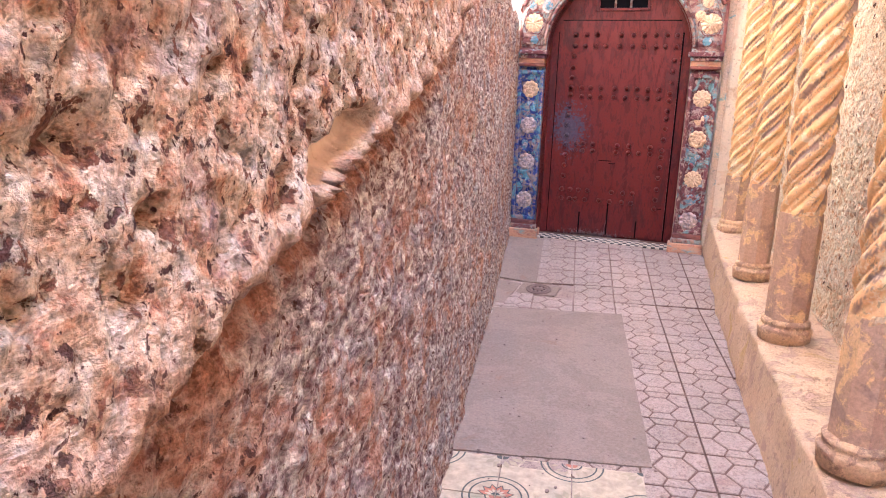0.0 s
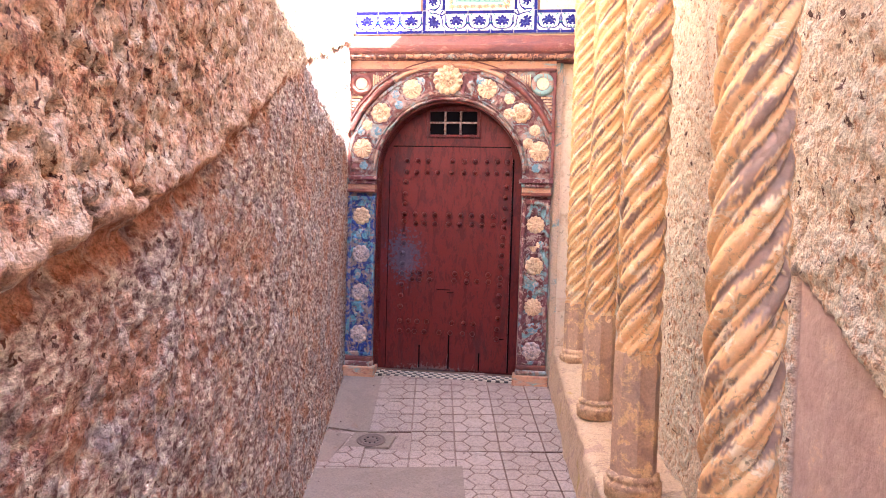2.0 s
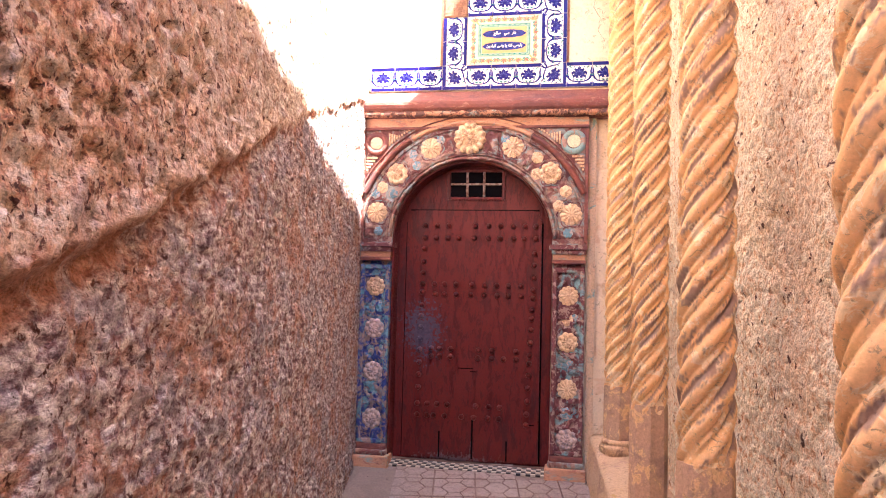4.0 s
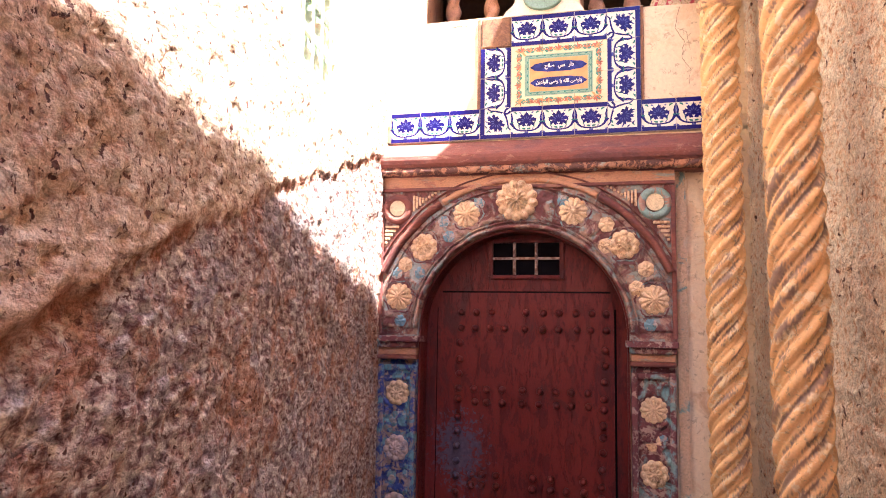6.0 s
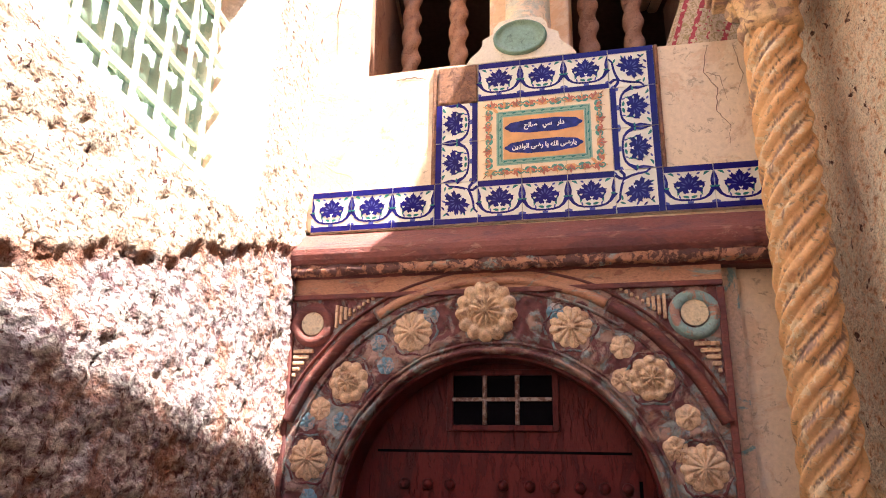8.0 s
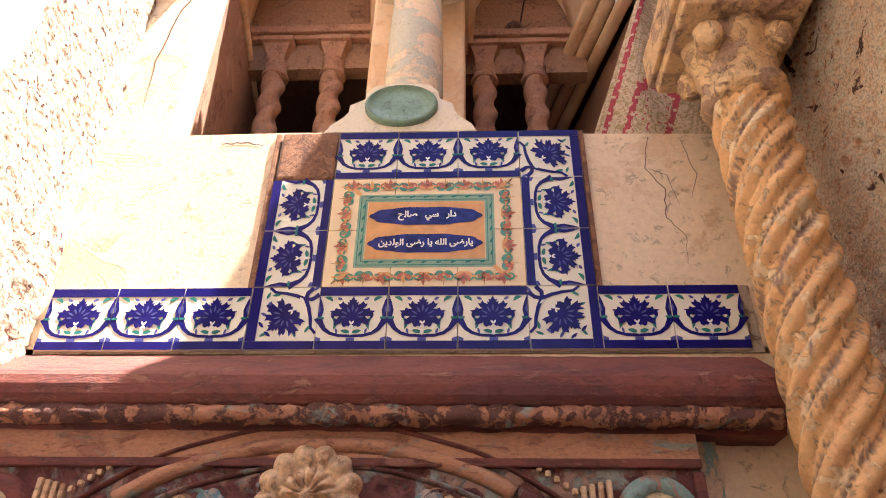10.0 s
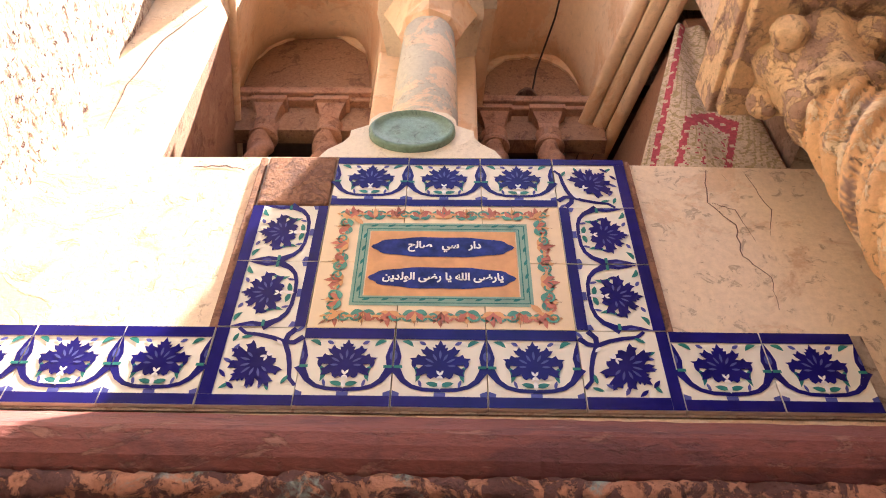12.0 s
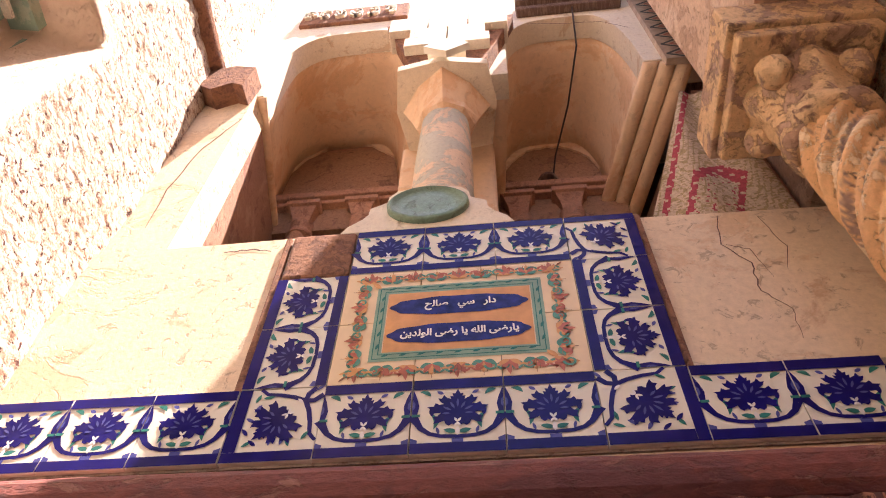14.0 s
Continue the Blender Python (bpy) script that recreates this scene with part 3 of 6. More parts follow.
tagged(bench, "worn ochre rendered stone bench along the wall", "bench", kind="structure")

# facade at the end of the alley: lower wall with the arched doorway
R_IN, SPRING = 0.53, 1.47
bm = bmesh.new()
arch_in = arc(R_IN, 0, 180, 40, 0, SPRING)
prism(bm, [(R_IN, -0.3), *arch_in, (-R_IN, -0.3), (-1.1, -0.3), (-1.1, 2.5), (1.5, 2.5), (1.5, -0.3)][::-1], 0.0, 0.35)
wall_north = tagged(part("wall_north", bm, M_FACADE), "cream plaster house front around the arched doorway", "wall", kind="structure")

# unseen backing behind the door, in the same shade-toned colour
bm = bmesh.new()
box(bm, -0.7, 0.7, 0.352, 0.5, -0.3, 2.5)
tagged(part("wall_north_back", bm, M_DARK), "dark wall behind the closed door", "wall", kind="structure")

# ---- door ----
door = empty("door_1", label="closed maroon studded wooden door under a round arch", category="door", kind="structure")
bm = bmesh.new()
prism(bm, [(0.525, 0.0), *arc(0.525, 0, 180, 40, 0, SPRING), (-0.525, 0.0)][::-1], 0.085, 0.13)
part("door_frame", bm, M_DOOR, door)
bm = bmesh.new()
prism(bm, [(R_IN - 0.001, 0.0), *arc(R_IN - 0.001, 0, 180, 40, 0, SPRING), (-R_IN + 0.001, 0.0), (-R_IN + 0.010, 0.0), *arc(R_IN - 0.010, 180, 0, 40, 0, SPRING), (R_IN - 0.010, 0.0)][::-1], -0.052, 0.0845)
part("lining", bm, M_DOOR, door)
bm = bmesh.new()
edge = [(-0.455, 1.60), (-0.44, 1.655), (-0.40, 1.68), (0.40, 1.68), (0.44, 1.66), (0.455, 1.60)]
rag = []
rng = random.Random(4)
for i in range(61):
    x = 0.455 - 0.91 * i / 60
    z = 0.018 + 0.012 * rng.random() + (0.045 if rng.random() > 0.86 and -0.2 < x < 0.4 else 0)
    if abs(x - 0.02) < 0.012 or abs(x + 0.2) < 0.008:
        z += 0.12
    rag.append((x, z))
prism(bm, edge + rag, 0.055, 0.085)
leaf = part("leaf", bm, M_DOOR, door)
# cracks drawn as thin raised strips in the gap-shade black
bm = bmesh.new()
for x, z1 in ((-0.20, 0.20), (0.022, 0.30), (0.25, 0.16)):
    box(bm, x - 0.0055, x + 0.0055, 0.0515, 0.056, 0.03, z1)
for x0, x1, z in ((-0.08, 0.02, 0.62), (0.0, 0.05, 0.60), (0.38, 0.43, 0.27)):
    box(bm, x0, x1, 0.0515, 0.056, z, z + 0.006)
part("crack", bm, M_GAPSHADE, leaf)
# raised black strips paint the shaded seams round the leaf
for x0, x1, z0, z1 in ((-0.44, 0.44, 1.681, 1.690), (-0.466, -0.457, 0.02, 1.60), (0.457, 0.468, 0.02, 1.60)):
    bm = bmesh.new()
    box(bm, x0, x1, 0.081, 0.0855, z0, z1)
    part("seam", bm, M_GAPSHADE, door, "black strip for the shade in a seam")
bm = bmesh.new()
lathe(bm, [(0.0185, 0.0), (0.0190, 0.005), (0.0160, 0.015), (0.0090, 0.0225), (0.001, 0.025)], 14)
stud0 = part("stud", bm, M_DOOR, leaf, smooth=True)
ROWS_OF_STUDS = [
    (28, "240 280 318 405 448 487 527 565 600"), (68, "240 276 315 352 402 447 486 530 562 600"),
    (218, "275 308 347 397 440 478 515 555"), (250, "278 308 347 395 437 480 516 556"),
    (425, "270 297 333 424 467 543"), (450, "270 297 333 422 467 504 545"),
    (602, "228 260 292 326 418 460 495"), (638, "228 260 282 318 373 413 458 493"),
]
spots = [(x, z) for z, row in ROWS_OF_STUDS for x in map(int, row.split())]
spots += [(238 - (z - 100) * 0.02, z) for z in (104, 146, 182, 218, 244, 288, 322, 358, 395, 430, 470, 510, 550)]
spots += [(598 - (z - 100) * 0.035, z) for z in (115, 152, 190, 230, 256, 292, 320, 355, 395, 435, 460, 497, 537, 578, 618, 652)]
for k, (cx, cz) in enumerate(spots):
    m = pose((cx - 398) * 0.00208, 0.0555, 1.635 - 0.00209 * cz, 90, 0, 0)
    if k == 0:
        stud0.matrix_basis = m
    else:
        shared("stud", stud0.data, leaf, m)
# barred opening above the leaf
grille = empty("grille", label="small barred opening with pale iron bars")
grille.parent = door
gx0, gx1, gz0, gz1 = -0.165, 0.185, 1.775, 1.945
bm = bmesh.new()
for a in ((gx0 - 0.022, gx0, gz0 - 0.02, gz1 + 0.02), (gx1, gx1 + 0.022, gz0 - 0.02, gz1 + 0.02), (gx0, gx1, gz1, gz1 + 0.02), (gx0, gx1, gz0 - 0.02, gz0)):
    box(bm, a[0], a[1], 0.068, 0.0845, a[2], a[3], 0.003)
part("rim", bm, M_DOOR, grille)
# no hole is cut: a black plate paints the shaded opening
bm = bmesh.new()
box(bm, gx0, gx1, 0.0815, 0.0848, gz0, gz1)
part("dark_opening", bm, M_GAPSHADE, grille, "black plate for the shade behind the bars")
for x in (-0.05, 0.065):
    bm = bmesh.new()
    lathe(bm, [(0.0085, gz0), (0.0085, gz1)], 8, (x, 0.068))
    part("bar", bm, M_IRON, grille, smooth=True)
bm = bmesh.new()
box(bm, gx0, gx1, 0.061, 0.071, 1.855, 1.868, 0.002)
part("bar", bm, M_IRON, grille)

# ---- carved surround ----
surround = empty("door_surround", label="carved painted plaster surround with rosettes around the door", category="door surround")


def rosette_mesh(name, radius, petals, kind, material):
    bm = bmesh.new()
    nr, na = 12, petals * 8
    rings = []
    for i in range(1, nr + 1):
        t = i / nr
        ring = []
        for k in range(na):
            a = 2 * math.pi * k / na
            lobe = abs(math.cos(petals * a / 2))
            r = radius * t * (1 - 0.12 * (1 - lobe) * t)
            if kind == "daisy":
                h = 0.20 * (0.35 + 0.65 * lobe ** 0.6) * math.sin(math.pi * min(1.0, 0.25 + 0.7 * t)) if t > 0.22 else 0.25
                h = h if t < 0.99 else 0.02
            else:
                l2 = abs(math.cos(petals * a / 2 + math.pi / 2))
                h = (0.34 * (0.45 + 0.55 * l2) * math.sin(math.pi * min(1, t / 0.62)) if t < 0.58 else 0.22 * (0.4 + 0.6 * lobe) * math.sin(math.pi * min(1, (t - 0.5) / 0.5)))
                h = max(h, 0.30 if t < 0.14 else 0.02)
            ring.append(bm.verts.new((r * math.cos(a), -1.1 * h * radius - 0.002, r * math.sin(a))))
        rings.append(ring)
    c = bm.verts.new((0, -0.4 * radius, 0))
    for k in range(na):
        bm.faces.new((c, rings[0][(k + 1) % na], rings[0][k]))
    for lo, hi in zip(rings, rings[1:]):
        for k in range(na):
            bm.faces.new((lo[k], lo[(k + 1) % na], hi[(k + 1) % na], hi[k]))
    base = [bm.verts.new((v.co.x, 0.012, v.co.z)) for v in rings[-1]]
    for k in range(na):
        bm.faces.new((rings[-1][k], rings[-1][(k + 1) % na], base[(k + 1) % na], base[k]))
    bmesh.ops.recalc_face_normals(bm, faces=bm.faces)
    me = bpy.data.meshes.new(name)
    bm.to_mesh(me)
    bm.free()
    me.polygons.foreach_set("use_smooth", [True] * len(me.polygons))
    me.materials.append(material)
    return me


ROS_BIG = rosette_mesh("rosette_big", 0.108, 13, "double", M_ROSE)
ROS_DAISY = rosette_mesh("rosette_daisy", 0.072, 12, "daisy", M_ROSE)
ROS_DOUBLE = rosette_mesh("rosette_double", 0.074, 9, "double", M_ROSE)
ROS_SMALL = rosette_mesh("rosette_small", 0.040, 6, "daisy", M_ROSE)
ROS_PALE = rosette_mesh("rosette_pale", 0.05, 9, "double", M_PALEROSE)
ROS_PALESMALL = rosette_mesh("rosette_pale_small", 0.032, 6, "daisy", M_BLUEROSE)
Y_ARCH = -0.07


def rosette(me, x, y, z, parent, turn=0.0, label="", s=1.0):
    return shared("rosette", me, parent, Matrix.Translation((x, y, z)) @ Matrix.Rotation(radians(turn), 4, "Y") @ Matrix.Scale(s, 4), label)


# arch field and spandrels
HALF, TOP = 0.748, 2.215
bm = bmesh.new()
prism(bm, [(R_IN, 1.40), *arch_in, (-R_IN, 1.40), (-HALF, 1.40), (-HALF, TOP), (HALF, TOP), (HALF, 1.40)][::-1], Y_ARCH, 0.0)
part("arch_field", bm, M_RING, surround)


def arch_moulding(name, r0, r1, y, material, a0=2, a1=178, label=""):
    bm = bmesh.new()
    n = 64
    rings = []
    for i in range(n + 1):
        a = radians(a0 + (a1 - a0) * i / n)
        wob = 0.002 * math.sin(7 * a) + 0.0015 * math.sin(23 * a)
        ring = []
        for k in range(7):
            s = k / 6
            r = r0 + (r1 - r0) * s
            yy = Y_ARCH + 0.002 - (-(y - Y_ARCH)) * math.sin(math.pi * s) ** 0.6
            ring.append(bm.verts.new(((r + wob) * math.cos(a), yy, SPRING + (r + wob) * math.sin(a))))
        rings.append(ring)
    for lo, hi in zip(rings, rings[1:]):
        for k in range(6):
            bm.faces.new((lo[k], lo[k + 1], hi[k + 1], hi[k]))
        bm.faces.new((lo[6], lo[0], hi[0], hi[6]))
    for ring in (rings[0], rings[-1]):
        bm.faces.new(ring)
    bmesh.ops.recalc_face_normals(bm, faces=bm.faces)
    return part(name, bm, material, surround, label, True)


arch_moulding("inner_moulding", 0.53, 0.556, -0.10, M_RING)
arch_moulding("inner_bead", 0.562, 0.575, -0.085, M_RING)
arch_moulding("outer_bead", 0.738, 0.750, -0.085, M_RING, 3, 177)
arch_moulding("outer_moulding", 0.765, 0.81, -0.105, M_MAROON, 23, 60, "maroon roll moulding")
arch_moulding("outer_moulding", 0.765, 0.81, -0.105, M_MAROON, 122, 157, "maroon roll moulding")
arch_moulding("crown_moulding", 0.768, 0.806, -0.092, M_FRIEZE, 61, 121, "worn peach and turquoise roll over the crown")
arch_moulding("rim_bead", 0.82, 0.832, -0.085, M_MAROON, 27, 153)
ARCH_ROS = [(-0.637, 1.651, ROS_DAISY), (-0.506, 1.91, ROS_DOUBLE), (-0.28, 2.082, ROS_DAISY), (0.264, 2.084, ROS_DAISY), (0.511, 1.914, ROS_DOUBLE), (0.645, 1.646, ROS_DAISY)]
for k, (x, z, me) in enumerate(ARCH_ROS):
    rosette(me, x, Y_ARCH, z, surround, 17 * k)
rosette(ROS_BIG, -0.018, Y_ARCH - 0.012, 2.145, surround, 9, "large double ochre rosette at the crown")
SMALL_ROS = ((150, ROS_SMALL, 0.70), (150, ROS_PALESMALL, 0.61), (125, ROS_PALESMALL, 0.70), (127, ROS_PALESMALL, 0.62), (52, ROS_SMALL, 0.69), (46, ROS_SMALL, 0.61), (28, ROS_SMALL, 0.69), (22, ROS_SMALL, 0.61), (5, ROS_PALESMALL, 0.63), (175, ROS_PALESMALL, 0.63), (155, ROS_PALESMALL, 0.72), (72, ROS_PALESMALL, 0.70), (108, ROS_PALESMALL, 0.70))
for a, me, r in SMALL_ROS:
    rosette(me, r * math.cos(radians(a)), Y_ARCH, SPRING + r * math.sin(radians(a)), surround, a)
n_a, n_r = 260, 22
AA, RR = np.meshgrid(np.radians(np.linspace(2, 178, n_a)), np.linspace(0.578, 0.738, n_r), indexing="ij")
clear = np.ones_like(AA)
for x, z, big in [(x, z, 0.088) for x, z, _ in ARCH_ROS] + [(-0.018, 2.145, 0.12)] + [(r * math.cos(radians(a)), SPRING + r * math.sin(radians(a)), 0.045) for a, _, r in SMALL_ROS]:
    clear = np.minimum(clear, np.clip((np.hypot(RR * np.cos(AA) - x, SPRING + RR * np.sin(AA) - z) - big) / 0.012, 0, 1))
swirl = np.clip(np.sin(18 * fbm(AA * 9, RR * 13, 3, 201, 0.5)) * 0.6, -0.4, 0.7)
edge_ = np.clip(np.minimum(RR - 0.578, 0.738 - RR) / 0.02, 0, 1)
relief = sheet("carved_relief", np.stack([RR * np.cos(AA), Y_ARCH - 0.002 - 0.018 * edge_ * clear * np.clip(swirl * 1.5 + 0.4, 0, 1), SPRING + RR * np.sin(AA)], -1), (0, 0.01, 0), M_RING)
relief.parent = surround
# raised cartouche beads around the larger rosettes
for x, z, _ in ARCH_ROS:
    bm = bmesh.new()
    n = 28
    outer = [(x + (0.090 + 0.008 * math.cos(6 * 2 * math.pi * i / n)) * math.cos(2 * math.pi * i / n), z + (0.090 + 0.008 * math.cos(6 * 2 * math.pi * i / n)) * math.sin(2 * math.pi * i / n)) for i in range(n)]
    a_ = [bm.verts.new((px, Y_ARCH + 0.001, pz)) for px, pz in outer]
    b_ = [bm.verts.new((x + (px - x) * 0.93, Y_ARCH - 0.009, z + (pz - z) * 0.93)) for px, pz in outer]
    c_ = [bm.verts.new((x + (px - x) * 0.86, Y_ARCH + 0.001, z + (pz - z) * 0.86)) for px, pz in outer]
    for i in range(n):
        j = (i + 1) % n
        bm.faces.new((a_[i], a_[j], b_[j], b_[i]))
        bm.faces.new((b_[i], b_[j], c_[j], c_[i]))
    bmesh.ops.recalc_face_normals(bm, faces=bm.faces)
    part("bead_frame", bm, M_DARKPANEL, surround, "", True)
# spandrel corners: ring, disc and a ribbed fan
for sx in (-1, 1):
    cx, cz = sx * 0.655, 2.115
    bm = bmesh.new()
    n = 36
    for r0, r1, mi in ((0.043, 0.082, 0),):
        a_, b_, c_, d_ = [], [], [], []
        for i in range(n):
            c, s = math.cos(2 * math.pi * i / n), math.sin(2 * math.pi * i / n)
            a_.append(bm.verts.new((cx + r1 * c, Y_ARCH + 0.001, cz + r1 * s)))
            b_.append(bm.verts.new((cx + (r1 - 0.008) * c, Y_ARCH - 0.02, cz + (r1 - 0.008) * s)))
            c_.append(bm.verts.new((cx + (r0 + 0.004) * c, Y_ARCH - 0.018, cz + (r0 + 0.004) * s)))
            d_.append(bm.verts.new((cx + r0 * c, Y_ARCH + 0.001, cz + r0 * s)))
        for i in range(n):
            j = (i + 1) % n
            for p, q in ((a_, b_), (b_, c_), (c_, d_)):
                bm.faces.new((p[i], p[j], q[j], q[i]))
    bmesh.ops.recalc_face_normals(bm, faces=bm.faces)
    part("spandrel_ring", bm, M_MAROON if sx < 0 else M_TURQ, surround, "maroon ring" if sx < 0 else "turquoise flaking ring", True)
    bm = bmesh.new()
    prism(bm, arc(0.042, 0, 360, 30, cx, cz + 0.004)[:-1][::-1], Y_ARCH - 0.012, Y_ARCH + 0.002)
    part("spandrel_disc", bm, M_CREAM, surround, "cream disc")
    bm = bmesh.new()
    for k in range(9):
        t0 = k / 9
        x0 = 0.565 - 0.15 * t0
        zb = SPRING + math.sqrt(max(0.01, 0.845 ** 2 - x0 ** 2)) + 0.004
        box(bm, sx * x0 - 0.0055, sx * x0 + 0.0055, Y_ARCH - 0.012, Y_ARCH + 0.002, zb, max(zb + 0.012, 2.185 - 0.008 * k * 0.5), 0.003)
    for k in range(11):
        z0 = 2.02 - 0.021 * k
        xi = math.sqrt(max(0.0, 0.845 ** 2 - (z0 - SPRING) ** 2)) + 0.004
        if xi < 0.715:
            box(bm, min(sx * xi, sx * 0.722), max(sx * xi, sx * 0.722), Y_ARCH - 0.012, Y_ARCH + 0.002, z0 - 0.0065, z0 + 0.0065, 0.003)
    part("ribbed_fan", bm, M_ROSE, surround, "ochre ribbed fan")
    bm = bmesh.new()
    box(bm, min(sx * 0.728, sx * 0.75), max(sx * 0.728, sx * 0.75), Y_ARCH - 0.014, 0.0, 1.46, 2.2, 0.004)
    part("edge_strip", bm, M_MAROON, surround)

# pilasters with capitals, bases and flower panels
for sx in (-1, 1):
    xa, xb = (0.535, 0.738)
    lo_z = floor_z(-0.1) - 0.02

    def bx(bm, x0, x1, y0, y1, z0, z1, bev=0.004):
        return box(bm, min(sx * x0, sx * x1), max(sx * x0, sx * x1), y0, y1, z0, z1, bev)
    pil = part("pilaster", bx(bmesh.new(), xa, xb, -0.055, 0.0, 0.10, 1.34), M_BLUE if sx < 0 else M_DARKPANEL, surround)
    for x0, x1 in ((xa, xa + 0.03), (xb - 0.03, xb)):
        part("panel_edge", bx(bmesh.new(), x0, x1, -0.088, -0.05, 0.13, 1.30, 0.008), M_DARKPANEL if sx > 0 else M_BLUE, pil)
    for z in (0.12, 1.27):
        part("panel_edge", bx(bmesh.new(), xa + 0.028, xb - 0.028, -0.082, -0.05, z, z + 0.03, 0.008), M_DARKPANEL if sx > 0 else M_BLUE, pil)
    XX, ZZ = np.meshgrid(np.linspace(xa + 0.028, xb - 0.028, 26), np.linspace(0.13, 1.29, 170), indexing="ij")
    lump = np.clip(np.sin(16 * fbm(XX * 13 + 9 * sx, ZZ * 12, 3, 211, 0.5)) * 0.7 + 0.4, 0, 1)
    xmid = (xa + xb) / 2
    for z in ((1.155, 0.875, 0.59, 0.28) if sx < 0 else (1.125, 0.83, 0.535, 0.22)):
        lump = lump * np.clip((np.hypot(XX - xmid, ZZ - z) - 0.062) / 0.012, 0, 1)
    rel = sheet("carved_relief", np.stack([sx * XX, -0.0565 - 0.018 * lump, ZZ], -1)[:: sx], (0, 0.01, 0), M_BLUE if sx < 0 else M_DARKPANEL)
    rel.parent = pil
    cap = part("capital", bx(bmesh.new(), xa - 0.025, xb + 0.012, -0.125, 0.0, 1.418, 1.448), M_DARKPANEL, surround, "weathered stepped capital")
    part("capital_step", bx(bmesh.new(), xa - 0.008, xb + 0.006, -0.108, 0.0, 1.388, 1.418, 0.006), M_DARKPANEL, cap)
    part("capital_step", bx(bmesh.new(), xa, xb, -0.09, 0.0, 1.352, 1.388), M_FRIEZE, cap)
    part("capital_step", bx(bmesh.new(), xa - 0.006, xb + 0.004, -0.10, 0.0, 1.328, 1.352, 0.008), M_MAROON, cap)
    base = part("pilaster_base", bx(bmesh.new(), xa - 0.03, xb + 0.02, -0.135, 0.0, lo_z - 0.03, 0.05, 0.008), M_FRIEZE, surround, "chipped stepped base")
    part("base_step", bx(bmesh.new(), xa - 0.012, xb + 0.01, -0.11, 0.0, 0.048, 0.085, 0.012), M_RING, base)
    part("base_step", bx(bmesh.new(), xa - 0.004, xb + 0.004, -0.095, 0.0, 0.083, 0.12, 0.01), M_MAROON, base)
    zs_big = (1.155, 0.875, 0.59, 0.28) if sx < 0 else (1.125, 0.83, 0.535, 0.22)
    zs_small = (1.02, 0.73, 0.44) if sx < 0 else (0.97, 0.68, 0.38)
    xm = sx * (xa + xb) / 2
    for k, z in enumerate(zs_big):
        pale = k >= (1 if sx < 0 else 3)
        rosette(ROS_PALE if pale else (ROS_DOUBLE if k % 2 == (sx > 0) else ROS_DAISY), xm, -0.060, z, pil, 13 * k, "", 0.90 if not pale else 1.38)
    for k, z in enumerate(zs_small):
        rosette(ROS_SMALL if sx > 0 and k == 0 else ROS_PALESMALL, xm, -0.056, z, pil, 20 * k, "", 1.0 if sx > 0 and k == 0 else 1.35)
        for dx in (-0.042, 0.042):
            rosette(ROS_PALESMALL, xm + dx, -0.056, z + 0.02, pil, 30, "", 0.7)
# frieze and cornice
bm = bmesh.new()
box(bm, -HALF, HALF, Y_ARCH - 0.004, 0.0, TOP, 2.287)
fr = part("frieze", bm, M_FRIEZE, surround, "peeling peach and turquoise frieze")
bm = bmesh.new()
box(bm, -HALF - 0.004, HALF, Y_ARCH - 0.016, 0.0, TOP - 0.008, TOP + 0.01, 0.004)
part("frieze_bead", bm, M_MAROON, surround)
bm = bmesh.new()
prof = [(0.0, 2.285), (-0.075, 2.285), (-0.082, 2.30), (-0.095, 2.306), (-0.10, 2.322), (-0.118, 2.33), (-0.13, 2.345), (-0.134, 2.365), (-0.132, 2.385), (-0.122, 2.398), (-0.02, 2.474), (0.0, 2.486)]
nx = 60
rows = []
for i in range(nx + 1):
    x = -0.775 + (0.93 + 0.775) * i / nx
    w = 0.004 * (rng.random() - 0.5)
    rows.append([bm.verts.new((x, y + (w if y < -0.02 else 0), z + w * 0.5 - 0.010 * (i / nx))) for y, z in prof])
for a, b in zip(rows, rows[1:]):
    for k in range(len(prof) - 1):
        bm.faces.new((a[k], a[k + 1], b[k + 1], b[k]))
bm.faces.new(rows[0]), bm.faces.new(rows[-1][::-1])
bmesh.ops.recalc_face_normals(bm, faces=bm.faces)
tagged(part("cornice", bm, M_MAROON), "red-brown moulded cornice above the carved door surround", "cornice", kind="structure")

# crumbling roll under the cornice, peach over old turquoise
bm = bmesh.new()
nx, na = 150, 12
rows = []
for i in range(nx + 1):
    x = -0.768 + 1.68 * i / nx
    row = []
    for k in range(na):
        a = 2 * math.pi * k / na
        r = 0.021 * (1 + 0.35 * noise.noise(Vector((x * 22, math.cos(a) * 1.6, math.sin(a) * 1.6))) + 0.3 * noise.noise(Vector((x * 70, math.cos(a) * 3, math.sin(a) * 3))))
        row.append(bm.verts.new((x, -0.104 + r * math.cos(a), 2.310 - 0.010 * i / nx + r * math.sin(a))))
    rows.append(row)
for a, b in zip(rows, rows[1:]):
    for k in range(na):
        bm.faces.new((a[k], a[(k + 1) % na], b[(k + 1) % na], b[k]))
bm.faces.new(rows[0][::-1]), bm.faces.new(rows[-1])
bmesh.ops.recalc_face_normals(bm, faces=bm.faces)
tagged(part("trim_roll", bm, M_ROLL, None, "", True), "crumbling peach and brown roll moulding under the cornice", "trim", kind="structure")


